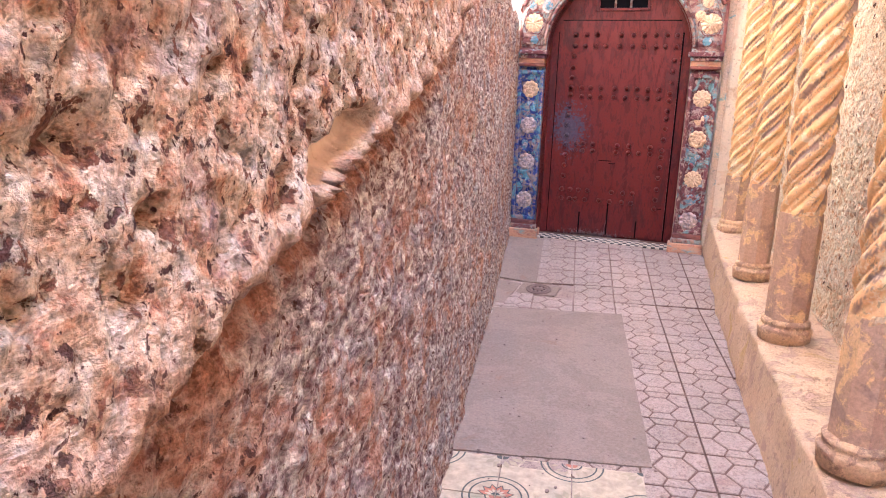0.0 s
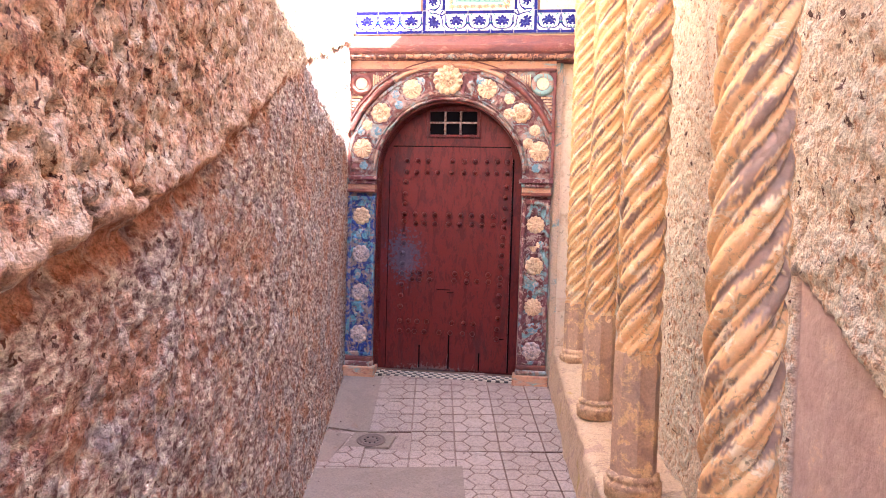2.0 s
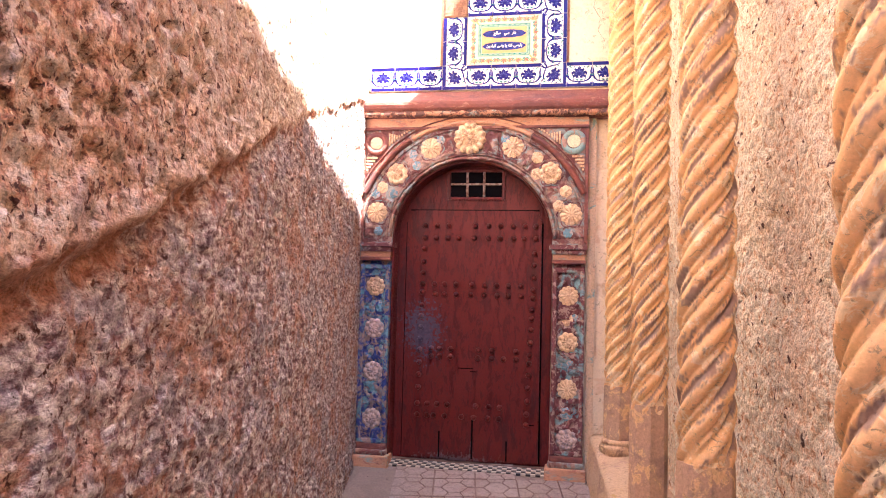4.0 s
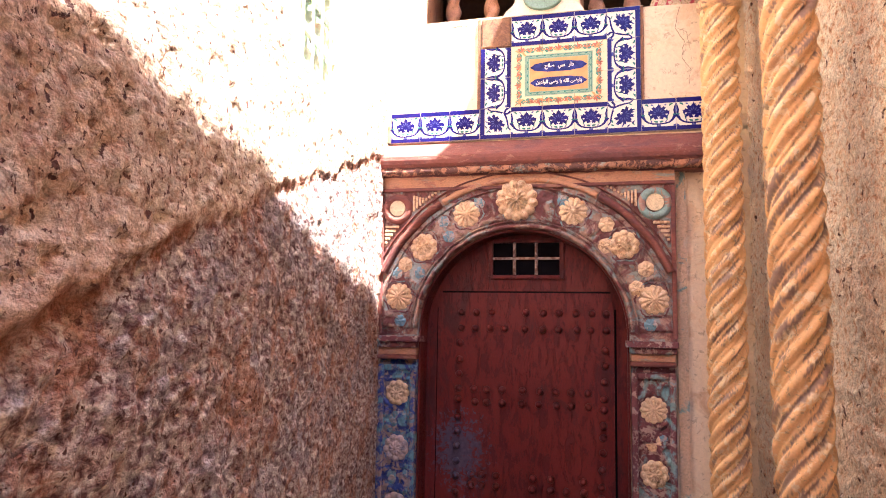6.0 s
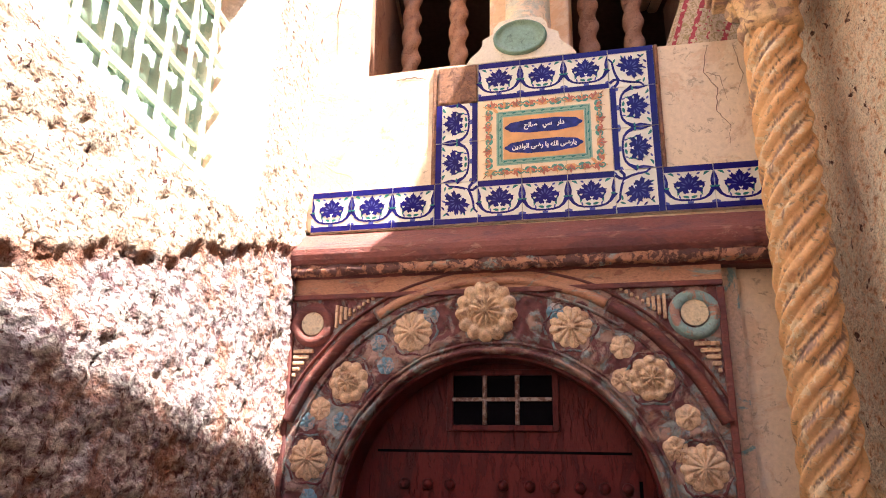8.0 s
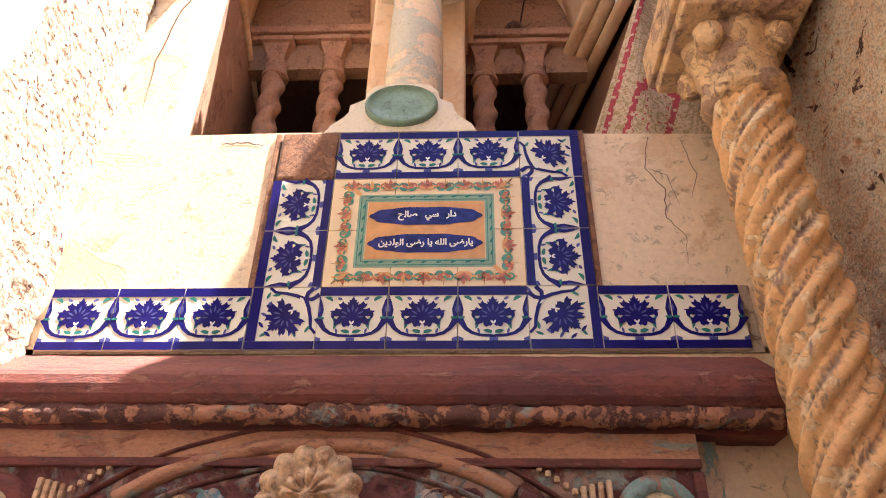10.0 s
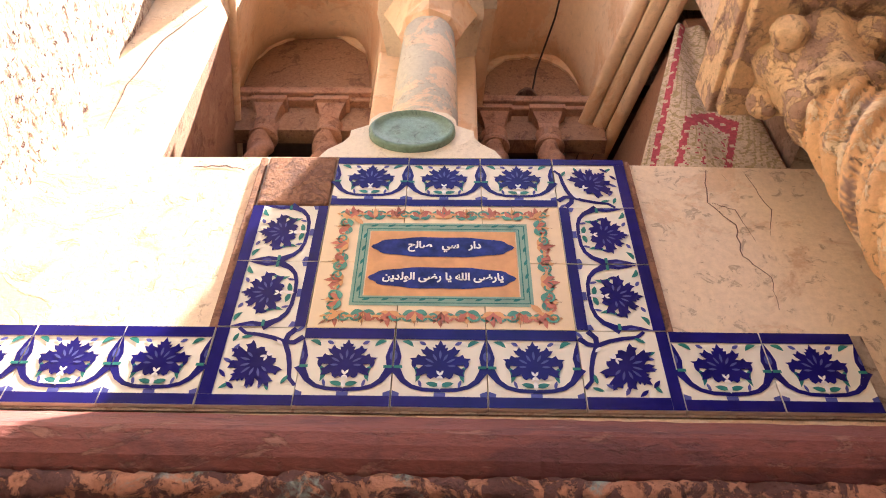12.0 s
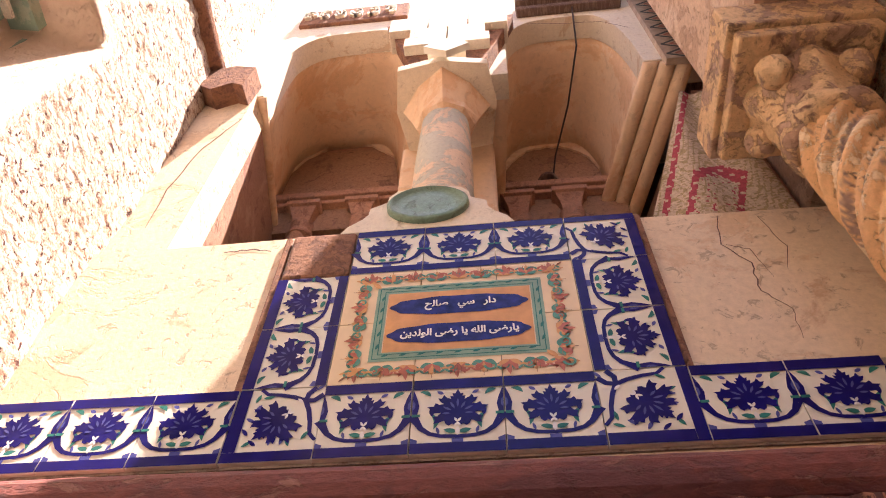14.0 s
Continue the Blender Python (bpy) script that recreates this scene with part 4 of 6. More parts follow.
# ---- twisted columns on the bench ----
def column(x, y, z0, top, strands, lead, radius, ped, name_label, skew=0.0, grey=0.85):
    thing = empty("twisted_column", Matrix.Translation((x, y, 0)), label=name_label, category="column", group="columns along the bench")
    bm = bmesh.new()
    b = z0
    lathe(bm, [(radius * 1.26, b - 0.04), (radius * 1.28, b), (radius * 1.30, b + 0.010), (radius * 1.29, b + 0.020), (radius * 1.16, b + 0.026), (radius * 1.15, b + 0.034), (radius * 1.19, b + 0.040), (radius * 1.18, b + 0.050), (radius * 1.03, b + 0.058), (radius * 1.0, b + 0.06)], 64,
          ripple=lambda a, z: 1 + 0.03 * noise.noise(Vector((3 * math.cos(a), 3 * math.sin(a), 30 * z + x * 9))) + 0.025 * noise.noise(Vector((9 * math.cos(a), 9 * math.sin(a), 60 * z + y))))
    part("base", bm, M_BASE, thing, "chipped moulded base", True)
    bm = bmesh.new()
    lathe(bm, [(radius * 1.0, b + 0.058), (radius * 1.0, b + ped - 0.03), (radius * 0.97, b + ped + 0.01)], 8, ripple=lambda a, z: 1.03)
    part("pedestal", bm, M_PED, thing, "faceted faded plum pedestal")
    # rope shaft: rounded strands with a small secondary ridge, fading out into the pedestal
    seg, zb = strands * 20, b + ped - 0.07
    n = int((top - zb) / 0.010)
    verts, faces, old = [], [], []
    ph = (x * 7 + y * 3) % 6.28
    for i in range(n + 1):
        z = zb + (top - zb) * i / n
        fade = min(1.0, max(0.0, (z - zb - 0.03) / 0.12))
        jag = 0.03
        for k in range(seg):
            a = 2 * math.pi * k / seg
            p = (strands * (a - 2 * math.pi * z / lead) + ph) % (2 * math.pi)
            s = p / (2 * math.pi)
            narrow = s < 0.34
            lobe = 0.62 * math.sin(math.pi * s / 0.34) ** 0.4 if narrow else math.sin(math.pi * (s - 0.34) / 0.66) ** 0.42
            f = min(1.0, max(0.0, (z - zb - jag * (1 + math.sin(strands * a * 1.0 + ph))) / 0.10))
            r = radius * (0.93 + f * (-0.25 + 0.35 * lobe))
            r *= 1 + 0.012 * math.sin(3 * a + 9 * z) + 0.01 * math.sin(41 * z + 5 * a)
            turn_no = math.floor((strands * (a - 2 * math.pi * z / lead) + ph) / (2 * math.pi))
            wear = noise.noise(Vector((z * 9.0, turn_no * 3.7 + x * 10, s * 2.2 + y))) + 0.5 * noise.noise(Vector((z * 40.0, s * 14, x + turn_no)))
            # patches come densest near s = 0.34, the groove between the strands
            groove_bias = 0.62 + 0.34 * math.exp(-((s - 0.34) / 0.10) ** 2) if s > 0.2 else 0.45
            old.append(min(1.0, max(0.0, (wear + groove_bias - grey - 0.08) * 22.0)) * min(1.0, f + 0.2))
            verts.append((r * math.cos(a) + skew * (z - zb), r * math.sin(a), z))
    for i in range(n):
        for k in range(seg):
            k2 = (k + 1) % seg
            faces.append((i * seg + k, i * seg + k2, (i + 1) * seg + k2, (i + 1) * seg + k))
    faces.append(tuple(range(seg))[::-1])
    faces.append(tuple(n * seg + k for k in range(seg)))
    me = bpy.data.meshes.new("shaft")
    me.from_pydata(verts, [], faces)
    me.polygons.foreach_set("use_smooth", [True] * (len(faces) - 2) + [False, False])
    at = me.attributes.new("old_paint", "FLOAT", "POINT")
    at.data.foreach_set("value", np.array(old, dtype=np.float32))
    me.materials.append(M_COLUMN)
    sh = new("shaft", me)
    sh.parent = thing
    # capital: necking, four corner volutes, leafy bell and a square abacus
    xo = skew * (top - zb)
    cap = bmesh.new()
    lathe(cap, [(radius * 1.0, top - 0.02), (radius * 1.16, top), (radius * 1.16, top + 0.02), (radius * 0.95, top + 0.035), (radius * 1.05, top + 0.09), (radius * 1.3, top + 0.16), (radius * 1.35, top + 0.19)], 32, (xo, 0),
          ripple=lambda a, z: 1 + (0.07 * math.cos(8 * a) if z > top + 0.05 else 0))
    for v in cap.verts:
        k = 0.016 * noise.noise(v.co * 16 + Vector((x, y, 0)) * 5) + 0.010 * noise.noise(v.co * 42)
        v.co += Vector((v.co.x - xo, v.co.y, 0.3)).normalized() * k
    c = part("capital", cap, M_CAPITAL, thing, "weathered leafy capital", True)
    for i in range(4):
        a = radians(45 + 90 * i)
        vb = bmesh.new()
        bmesh.ops.create_uvsphere(vb, u_segments=14, v_segments=9, radius=0.036, matrix=Matrix.Translation((xo + radius * 1.32 * math.cos(a), radius * 1.32 * math.sin(a), top + 0.145)) @ Matrix.Diagonal((1, 1, 1.15, 1)))
        for v in vb.verts:
            v.co += Vector((1, 1, 1)) * 0.010 * noise.noise(v.co * 38 + Vector((i, x, y)))
        part("volute", vb, M_CAPITAL, c, "", True)
    ab = bmesh.new()
    w = radius * 1.72
    box(ab, xo - w, xo + w, -w, w, top + 0.185, top + 0.225, 0.006)
    box(ab, xo - w - 0.015, xo + w + 0.015, -w - 0.015, w + 0.015, top + 0.221, 3.319, 0.005)
    part("abacus", ab, M_CAPITAL, c)
    return thing


CAPZ = 2.985
column(0.940, -0.27, 0.235, CAPZ, 6, 0.50, 0.084, 0.36, "twisted ochre plaster column with a faded octagonal foot beside the door", grey=0.98)
column(1.000, -1.28, 0.155, CAPZ, 6, 0.55, 0.082, 0.50, "twisted ochre plaster column flaking to plum above its pedestal", grey=0.80)
column(1.058, -2.28, 0.125, CAPZ, 5, 0.56, 0.086, 0.52, "twisted ochre plaster column with jagged edge over plum pedestal", grey=0.78)
column(1.135, -3.37, 0.10, CAPZ, 5, 0.60, 0.087, 0.42, "thick twisted ochre plaster column with grey worn ridges", grey=0.78)

# plaster fillet between bench columns and the facade, flush with the east wall
bm = bmesh.new()
prism(bm, [(0.752, 0.0), (0.80, 0.0), (0.80, 2.33), (0.752, 2.33)], -0.03, 0.0)
tagged(part("trim", bm, M_FLAKED), "flaking turquoise strip beside the door surround", "trim", kind="structure")


# ---- flat painted motifs: thin glaze figures laid on a tile ----
def figure(bm, pts, y, mi):
    y -= 2e-5 * (len(bm.faces) % 64)
    vs = [bm.verts.new((x, y, z)) for x, z in pts]
    f = bm.faces.new(vs)
    f.material_index = mi
    f.normal_update()
    if f.normal.y > 0:
        f.normal_flip()


def stroke(bm, pts, w, y, mi):
    lo, hi = [], []
    for i, (x, z) in enumerate(pts):
        x0, z0 = pts[max(0, i - 1)]
        x1, z1 = pts[min(len(pts) - 1, i + 1)]
        d = math.hypot(x1 - x0, z1 - z0) or 1
        nx_, nz_ = -(z1 - z0) / d, (x1 - x0) / d
        ww = w(i / (len(pts) - 1)) if callable(w) else w
        lo.append((x + nx_ * ww / 2, z + nz_ * ww / 2))
        hi.append((x - nx_ * ww / 2, z - nz_ * ww / 2))
    for i in range(len(pts) - 1):
        figure(bm, [lo[i], lo[i + 1], hi[i + 1], hi[i]], y, mi)


def leaf_fig(bm, x, z, ang, ln, wd, y, mi, bend=0.0):
    a = radians(ang)
    up, dn = [], []
    for i in range(6):
        s = i / 5
        h = wd * math.sin(math.pi * s) ** 0.8 / 2
        cx_, cz_ = ln * s, bend * math.sin(math.pi * s)
        up.append((cx_, cz_ + h)), dn.append((cx_, cz_ - h))
    pts = up + dn[4:0:-1]
    figure(bm, [(x + px * math.cos(a) - pz * math.sin(a), z + px * math.sin(a) + pz * math.cos(a)) for px, pz in pts], y, mi)


def flower_fig(bm, cx, cz, r, turn, y, mi, mi2, mi3, T):
    """A cobalt vine leaf with pointed lobes, pale veins between them and white dots at its foot."""
    half = [(0.09, 0.84), (0.19, 0.86), (0.15, 0.72), (0.26, 0.74), (0.22, 0.60), (0.38, 0.68), (0.46, 0.80), (0.54, 0.64), (0.66, 0.66), (0.58, 0.50), (0.46, 0.40),
            (0.62, 0.38), (0.74, 0.46), (0.80, 0.32), (1.02, 0.30), (0.86, 0.16), (0.94, 0.06), (0.72, 0.04), (0.56, 0.02), (0.68, -0.10), (0.82, -0.12), (0.74, -0.26), (0.80, -0.40),
            (0.60, -0.36), (0.44, -0.28), (0.40, -0.42), (0.30, -0.50), (0.18, -0.42), (0.09, -0.50)]
    lobes = [(0.0, 1.04), *half, (0.0, -0.40), *[(-px, pz) for px, pz in half[::-1]]]
    ct, st = math.cos(radians(turn)), math.sin(radians(turn))
    put = lambda px, pz: (cx + r * (px * ct - pz * st), cz + r * (px * st + pz * ct))
    figure(bm, [put(*p) for p in lobes], y, mi)
    for a, lo, ln in ((90, 0.26, 0.36), (62, 0.22, 0.32), (118, 0.22, 0.32), (30, 0.24, 0.34), (150, 0.24, 0.34), (0, 0.24, 0.28), (180, 0.24, 0.28), (-28, 0.30, 0.24), (208, 0.30, 0.24)):
        q = radians(a)
        leaf_fig(bm, *put(lo * math.cos(q), lo * math.sin(q)), a + turn, r * ln, r * 0.085, y - 0.0006, mi2)
    for a, d in ((90, 0.16), (45, 0.18), (135, 0.18), (90, 0.66)):
        q = radians(a)
        leaf_fig(bm, *put(d * math.cos(q), d * math.sin(q)), a + turn, r * 0.12, r * 0.075, y - 0.0010, mi3)
    for a in (60, 120, 240, 300):
        leaf_fig(bm, *put(0.0, -0.36), a + turn, r * 0.22, r * 0.09, y - 0.0011, mi3)


T = 0.1656
G = 0.0008
TILE_MATS = [M_TILEWHITE, M_COBALT, M_PALEBLUE, M_GREEN, M_INK]


def finish_mesh(name, bm, mats):
    bm.normal_update()
    me = bpy.data.meshes.new(name)
    bm.to_mesh(me)
    bm.free()
    for m in mats:
        me.materials.append(m)
    return me


def border_tile():
    """White glazed tile with a cobalt palmette, a scrolling stem and cobalt bands; centre at the origin, face towards -y."""
    bm = bmesh.new()
    h = T / 2 - 0.0008
    box(bm, -h, h, -0.004, 0.006, -h, h, 0.0008, 0)
    y = -0.004 - G
    u = lambda px, pz: ((px - 0.5) * 2 * h, (pz - 0.5) * 2 * h)
    figure(bm, [u(0.004, 0.004), u(0.996, 0.004), u(0.996, 0.13), u(0.004, 0.13)], y, 1)
    figure(bm, [u(0.004, 0.855), u(0.996, 0.855), u(0.996, 0.996), u(0.004, 0.996)], y, 1)
    flower_fig(bm, *u(0.5, 0.505), 0.325 * T, 0, y, 1, 2, 4, T)
    arc_pts = [u(px, pz) for px, pz in ((0.004, 0.50), (0.05, 0.42), (0.11, 0.32), (0.2, 0.25), (0.32, 0.215), (0.5, 0.205), (0.68, 0.215), (0.8, 0.25), (0.89, 0.32), (0.95, 0.42), (0.996, 0.50))]
    stroke(bm, arc_pts, lambda s: T * (0.045 + 0.08 * abs(2 * s - 1) ** 3), y - 0.0002, 1)
    for sgn, x0 in ((1, 0.004), (-1, 0.996)):
        w = lambda px: x0 + sgn * px
        figure(bm, [u(w(0), 0.44), u(w(0.06), 0.52), u(w(0.075), 0.62), u(w(0.045), 0.74), u(w(0.0), 0.86)], y - 0.0004, 1)
        figure(bm, [u(w(0), 0.56), u(w(0.03), 0.60), u(w(0.03), 0.66), u(w(0.0), 0.71)], y - 0.0008, 2)
        stroke(bm, [u(w(0), 0.49), u(w(0.09), 0.49)], T * 0.035, y - 0.0009, 3)
        figure(bm, [u(w(0), 0.11), u(w(0.07), 0.11), u(w(0.075), 0.17), u(w(0.0), 0.20)], y, 2)
        a = 90 - sgn * 60
        leaf_fig(bm, *u(w(0.07), 0.83), -30 if sgn > 0 else 210, T * 0.15, T * 0.055, y, 3, 0.004 * sgn)
        leaf_fig(bm, *u(w(0.24), 0.30), 100 if sgn > 0 else 80, T * 0.22, T * 0.06, y, 3, 0.008 * -sgn)
        leaf_fig(bm, *u(w(0.22), 0.47), 95 if sgn > 0 else 85, T * 0.13, T * 0.055, y - 0.0003, 1)
        leaf_fig(bm, *u(w(0.30), 0.235), 75 if sgn < 0 else 105, T * 0.10, T * 0.035, y, 2)
        leaf_fig(bm, *u(w(0.34), 0.78), 30 if sgn < 0 else 150, T * 0.09, T * 0.045, y, 2)
        leaf_fig(bm, *u(0.5, 0.26), 12 if sgn > 0 else 168, T * 0.15, T * 0.06, y - 0.0006, 3)
    leaf_fig(bm, *u(0.5, 0.21), 90, T * 0.12, T * 0.05, y - 0.001, 4)
    figure(bm, [u(0.44, 0.11), u(0.56, 0.11), u(0.56, 0.18), u(0.44, 0.18)], y, 2)
    return finish_mesh("border_tile", bm, TILE_MATS)


def corner_tile():
    bm = bmesh.new()
    h = T / 2 - 0.0008
    box(bm, -h, h, -0.004, 0.006, -h, h, 0.0008, 0)
    y = -0.004 - G
    u = lambda px, pz: ((px - 0.5) * 2 * h, (pz - 0.5) * 2 * h)
    figure(bm, [u(0.004, 0.004), u(0.996, 0.004), u(0.996, 0.13), u(0.004, 0.13)], y, 1)
    figure(bm, [u(0.004, 0.132), u(0.15, 0.132), u(0.15, 0.996), u(0.004, 0.996)], y, 1)
    flower_fig(bm, *u(0.545, 0.535), 0.34 * T, 135, y, 1, 2, 4, T)
    stroke(bm, [u(px, pz) for px, pz in ((0.90, 0.99), (0.82, 0.90), (0.80, 0.80), (0.86, 0.66), (0.90, 0.50), (0.92, 0.34), (0.996, 0.25))], lambda w: T * (0.07 - 0.03 * w), y - 0.0002, 1)
    stroke(bm, [u(px, pz) for px, pz in ((0.996, 0.88), (0.90, 0.80), (0.80, 0.80), (0.66, 0.86), (0.50, 0.90), (0.34, 0.92), (0.25, 0.996))], lambda w: T * (0.07 - 0.03 * w), y - 0.0003, 1)
    leaf_fig(bm, *u(0.78, 0.76), 135, T * 0.10, T * 0.04, y - 0.0012, 4)
    for px, pz, a, mi in ((0.22, 0.80, 70, 3), (0.30, 0.86, 10, 3), (0.20, 0.20, 35, 3), (0.24, 0.66, 60, 2), (0.50, 0.20, 100, 2), (0.28, 0.52, 150, 2), (0.72, 0.18, 110, 3), (0.62, 0.20, 80, 2), (0.84, 0.26, 60, 3), (0.90, 0.94, 45, 2), (0.24, 0.34, 130, 1), (0.36, 0.20, 140, 1)):
        leaf_fig(bm, *u(px, pz), a, T * 0.13, T * 0.045, y - 0.0004, mi)
    return finish_mesh("corner_tile", bm, TILE_MATS)


PX, PZ = -0.228, 2.49
panel = empty("tile_panel", label="blue and white painted tile panel with a framed inscription", category="tile panel")
bm = bmesh.new()
box(bm, PX - 3 * T - 0.004, 0.96, -0.003, 0.001, PZ - 0.004, PZ + T + 0.004)
box(bm, PX - 0.016, PX + 5 * T + 0.016, -0.0032, 0.0012, PZ - 0.004, PZ + 4 * T + 0.006)
part("grout_bed", bm, M_GROUT, panel)
ME_B, ME_C = border_tile(), corner_tile()


def put_tile(me, i, j, turn, name="border_tile"):
    r = random.Random(i * 31 + j * 7)
    m = pose(PX + (i + 0.5) * T + 0.0008 * (r.random() - 0.5), -0.0095 + 0.001 * (r.random() - 0.5), PZ + (j + 0.5) * T, 0, turn + 0.5 * (r.random() - 0.5), 0)
    return shared(name, me, panel, m)


for i in (-3, -2, -1, 1, 2, 3, 5, 6):
    put_tile(ME_B, i, 0, 0)
put_tile(ME_C, 0, 0, 0, "corner_tile")
put_tile(ME_C, 4, 0, -90, "corner_tile")
put_tile(ME_C, 4, 3, 180, "corner_tile")
for i in (1, 2, 3):
    put_tile(ME_B, i, 3, 0)
for j in (1, 2):
    put_tile(ME_B, 0, j, -90)
    put_tile(ME_B, 4, j, 90)
bm = bmesh.new()
box(bm, PX + 0.004, PX + T - 0.004, -0.016, 0.0, PZ + 3 * T + 0.004, PZ + 4 * T + 0.004, 0.008)
part("bare_mortar_bed", bm, M_BRICK, panel, "bare brown mortar where a tile is missing")
bm = bmesh.new()
box(bm, PX - 0.018, PX - 0.001, -0.010, 0.0, PZ + T, PZ + 4 * T + 0.006, 0.004)
part("plaster_edge", bm, M_BRICK, panel)
bm = bmesh.new()
box(bm, PX + 5 * T + 0.001, PX + 5 * T + 0.016, -0.010, 0.0, PZ + T, PZ + 4 * T + 0.002, 0.004)
part("plaster_edge", bm, M_BRICK, panel)
# the framed picture of six sand-coloured tiles
for i in (1, 2, 3):
    for j in (1, 2):
        bm = bmesh.new()
        h = T / 2 - 0.0007
        cx, cz = PX + (i + 0.5) * T, PZ + (j + 0.5) * T
        box(bm, cx - h, cx + h, -0.0145, 0.0, cz - h, cz + h, 0.0008)
        part("picture_tile", bm, M_SANDTILE, panel)
pcx, pcz = PX + 2.5 * T, PZ + 2 * T
YP = -0.0155


def ring_rect(bm, hw, hh, w, y, mi):
    for a in ((-hw, hw, hh - w, hh), (-hw, hw, -hh, -hh + w), (-hw, -hw + w, -hh + w, hh - w), (hw - w, hw, -hh + w, hh - w)):
        figure(bm, [(pcx + a[0], pcz + a[2]), (pcx + a[1], pcz + a[2]), (pcx + a[1], pcz + a[3]), (pcx + a[0], pcz + a[3])], y, mi)


bm = bmesh.new()
figure(bm, [(pcx - 0.150, pcz - 0.088), (pcx + 0.150, pcz - 0.088), (pcx + 0.150, pcz + 0.088), (pcx - 0.150, pcz + 0.088)], YP, 1)
ring_rect(bm, 0.176, 0.112, 0.024, YP, 0)
ring_rect(bm, 0.170, 0.106, 0.002, YP - 0.0006, 2)
ring_rect(bm, 0.159, 0.095, 0.002, YP - 0.0006, 2)
for k in range(-4, 5):
    for s in (-1, 1):
        leaf_fig(bm, pcx + k * 0.036 - 0.008, pcz + s * 0.100, 20, 0.018, 0.006, YP - 0.0010, 2)
for k in range(-2, 3):
    for s in (-1, 1):
        leaf_fig(bm, pcx + s * 0.164, pcz + k * 0.036 - 0.008, 70, 0.018, 0.006, YP - 0.0010, 2)
part("picture_frame_band", bm, [M_SAGE, M_ORANGE, M_GREEN], panel, "sage green interlaced frame on orange")
for s in (1, -1):
    bm = bmesh.new()
    pts = []
    for i in range(48):
        a = 2 * math.pi * i / 48
        rr = 1 + 0.03 * math.cos(10 * a)
        c, q = math.cos(a), math.sin(a)
        pts.append((pcx + 0.142 * rr * math.copysign(abs(c) ** 0.9, c), pcz + s * 0.042 + 0.028 * rr * math.copysign(abs(q) ** 0.8, q)))
    figure(bm, pts, YP - 0.001, 0)
    part("cartouche", bm, M_INKBLUE, panel, "dark blue lobed cartouche")
bm = bmesh.new()
rr_ = random.Random(8)
spots = [(k * 0.049, s * 0.136, 90 * s) for k in range(-4, 5) for s in (-1, 1)] + [(s * 0.204, k * 0.05, 0 if s > 0 else 180) for k in range(-2, 3) for s in (-1, 1)]
for n_, (dx, dz, a) in enumerate(spots):
    big = n_ % 4 < 2
    ca, sa = math.cos(radians(a)), math.sin(radians(a))
    x0, z0 = pcx + dx, pcz + dz
    petals_ = ((0, 0.038, 0), (26, 0.032, 0), (-26, 0.032, 0), (56, 0.026, 2), (-56, 0.026, 2)) if big else ((0, 0.030, 2), (34, 0.028, 0), (-34, 0.028, 0), (75, 0.024, 1), (-75, 0.024, 1))
    for da, ln, mi in petals_:
        leaf_fig(bm, x0 - 0.010 * ca, z0 - 0.010 * sa, a + da, ln, 0.0105, YP - 0.0002, mi, 0.002 if da > 0 else -0.002)
    for s in (-1, 1):
        curl = []
        for q in range(15):
            w = q / 14
            rad = 0.0125 * (1 - 0.72 * w)
            th = math.pi * (1.0 - 2.6 * w)
            lx, ly = 0.002 + rad * math.sin(th) * 0.9, s * (0.014 + rad * math.cos(th))
            curl.append((x0 + lx * ca - ly * sa, z0 + lx * sa + ly * ca))
        stroke(bm, curl, lambda w: 0.0056 - 0.0025 * w, YP - 0.0001, 1 if (n_ + s) % 3 else 0)
        for q, mi in ((0.012, 1), (0.020, 2)):
            lx, ly = -0.012 + 0.6 * q, s * q
            leaf_fig(bm, x0 + lx * ca - ly * sa, z0 + lx * sa + ly * ca, a + s * 70, 0.013, 0.0055, YP - 0.0002, mi)
    stroke(bm, [(x0 - 0.008 * ca, z0 - 0.008 * sa), (x0 + 0.026 * ca, z0 + 0.026 * sa)], 0.0012, YP - 0.0006, 4)
    for s in (-1, 1):
        stroke(bm, [(x0 - 0.008 * ca, z0 - 0.008 * sa), (x0 + 0.004 * ca - s * 0.007 * sa, z0 + 0.004 * sa + s * 0.007 * ca), (x0 + 0.017 * ca - s * 0.006 * sa, z0 + 0.017 * sa + s * 0.006 * ca)], 0.0012, YP - 0.0006, 4)
for sx in (-1, 1):
    for sz in (-1, 1):
        leaf_fig(bm, pcx + sx * 0.19, pcz + sz * 0.128, 45 if sx * sz > 0 else 135, 0.03 * sx, 0.012, YP - 0.001, 2)
        leaf_fig(bm, pcx + sx * 0.212, pcz + sz * 0.145, 45 if sx * sz > 0 else 135, 0.022 * sx, 0.005, YP - 0.001, 4)
tagged(part("scrollwork", bm, [M_ROSEGLAZE, M_SCROLLGREEN, M_ORANGE, M_PALEBLUE, M_BRICK], panel), "rose, green and orange scrolling palmettes", kind="stuff")


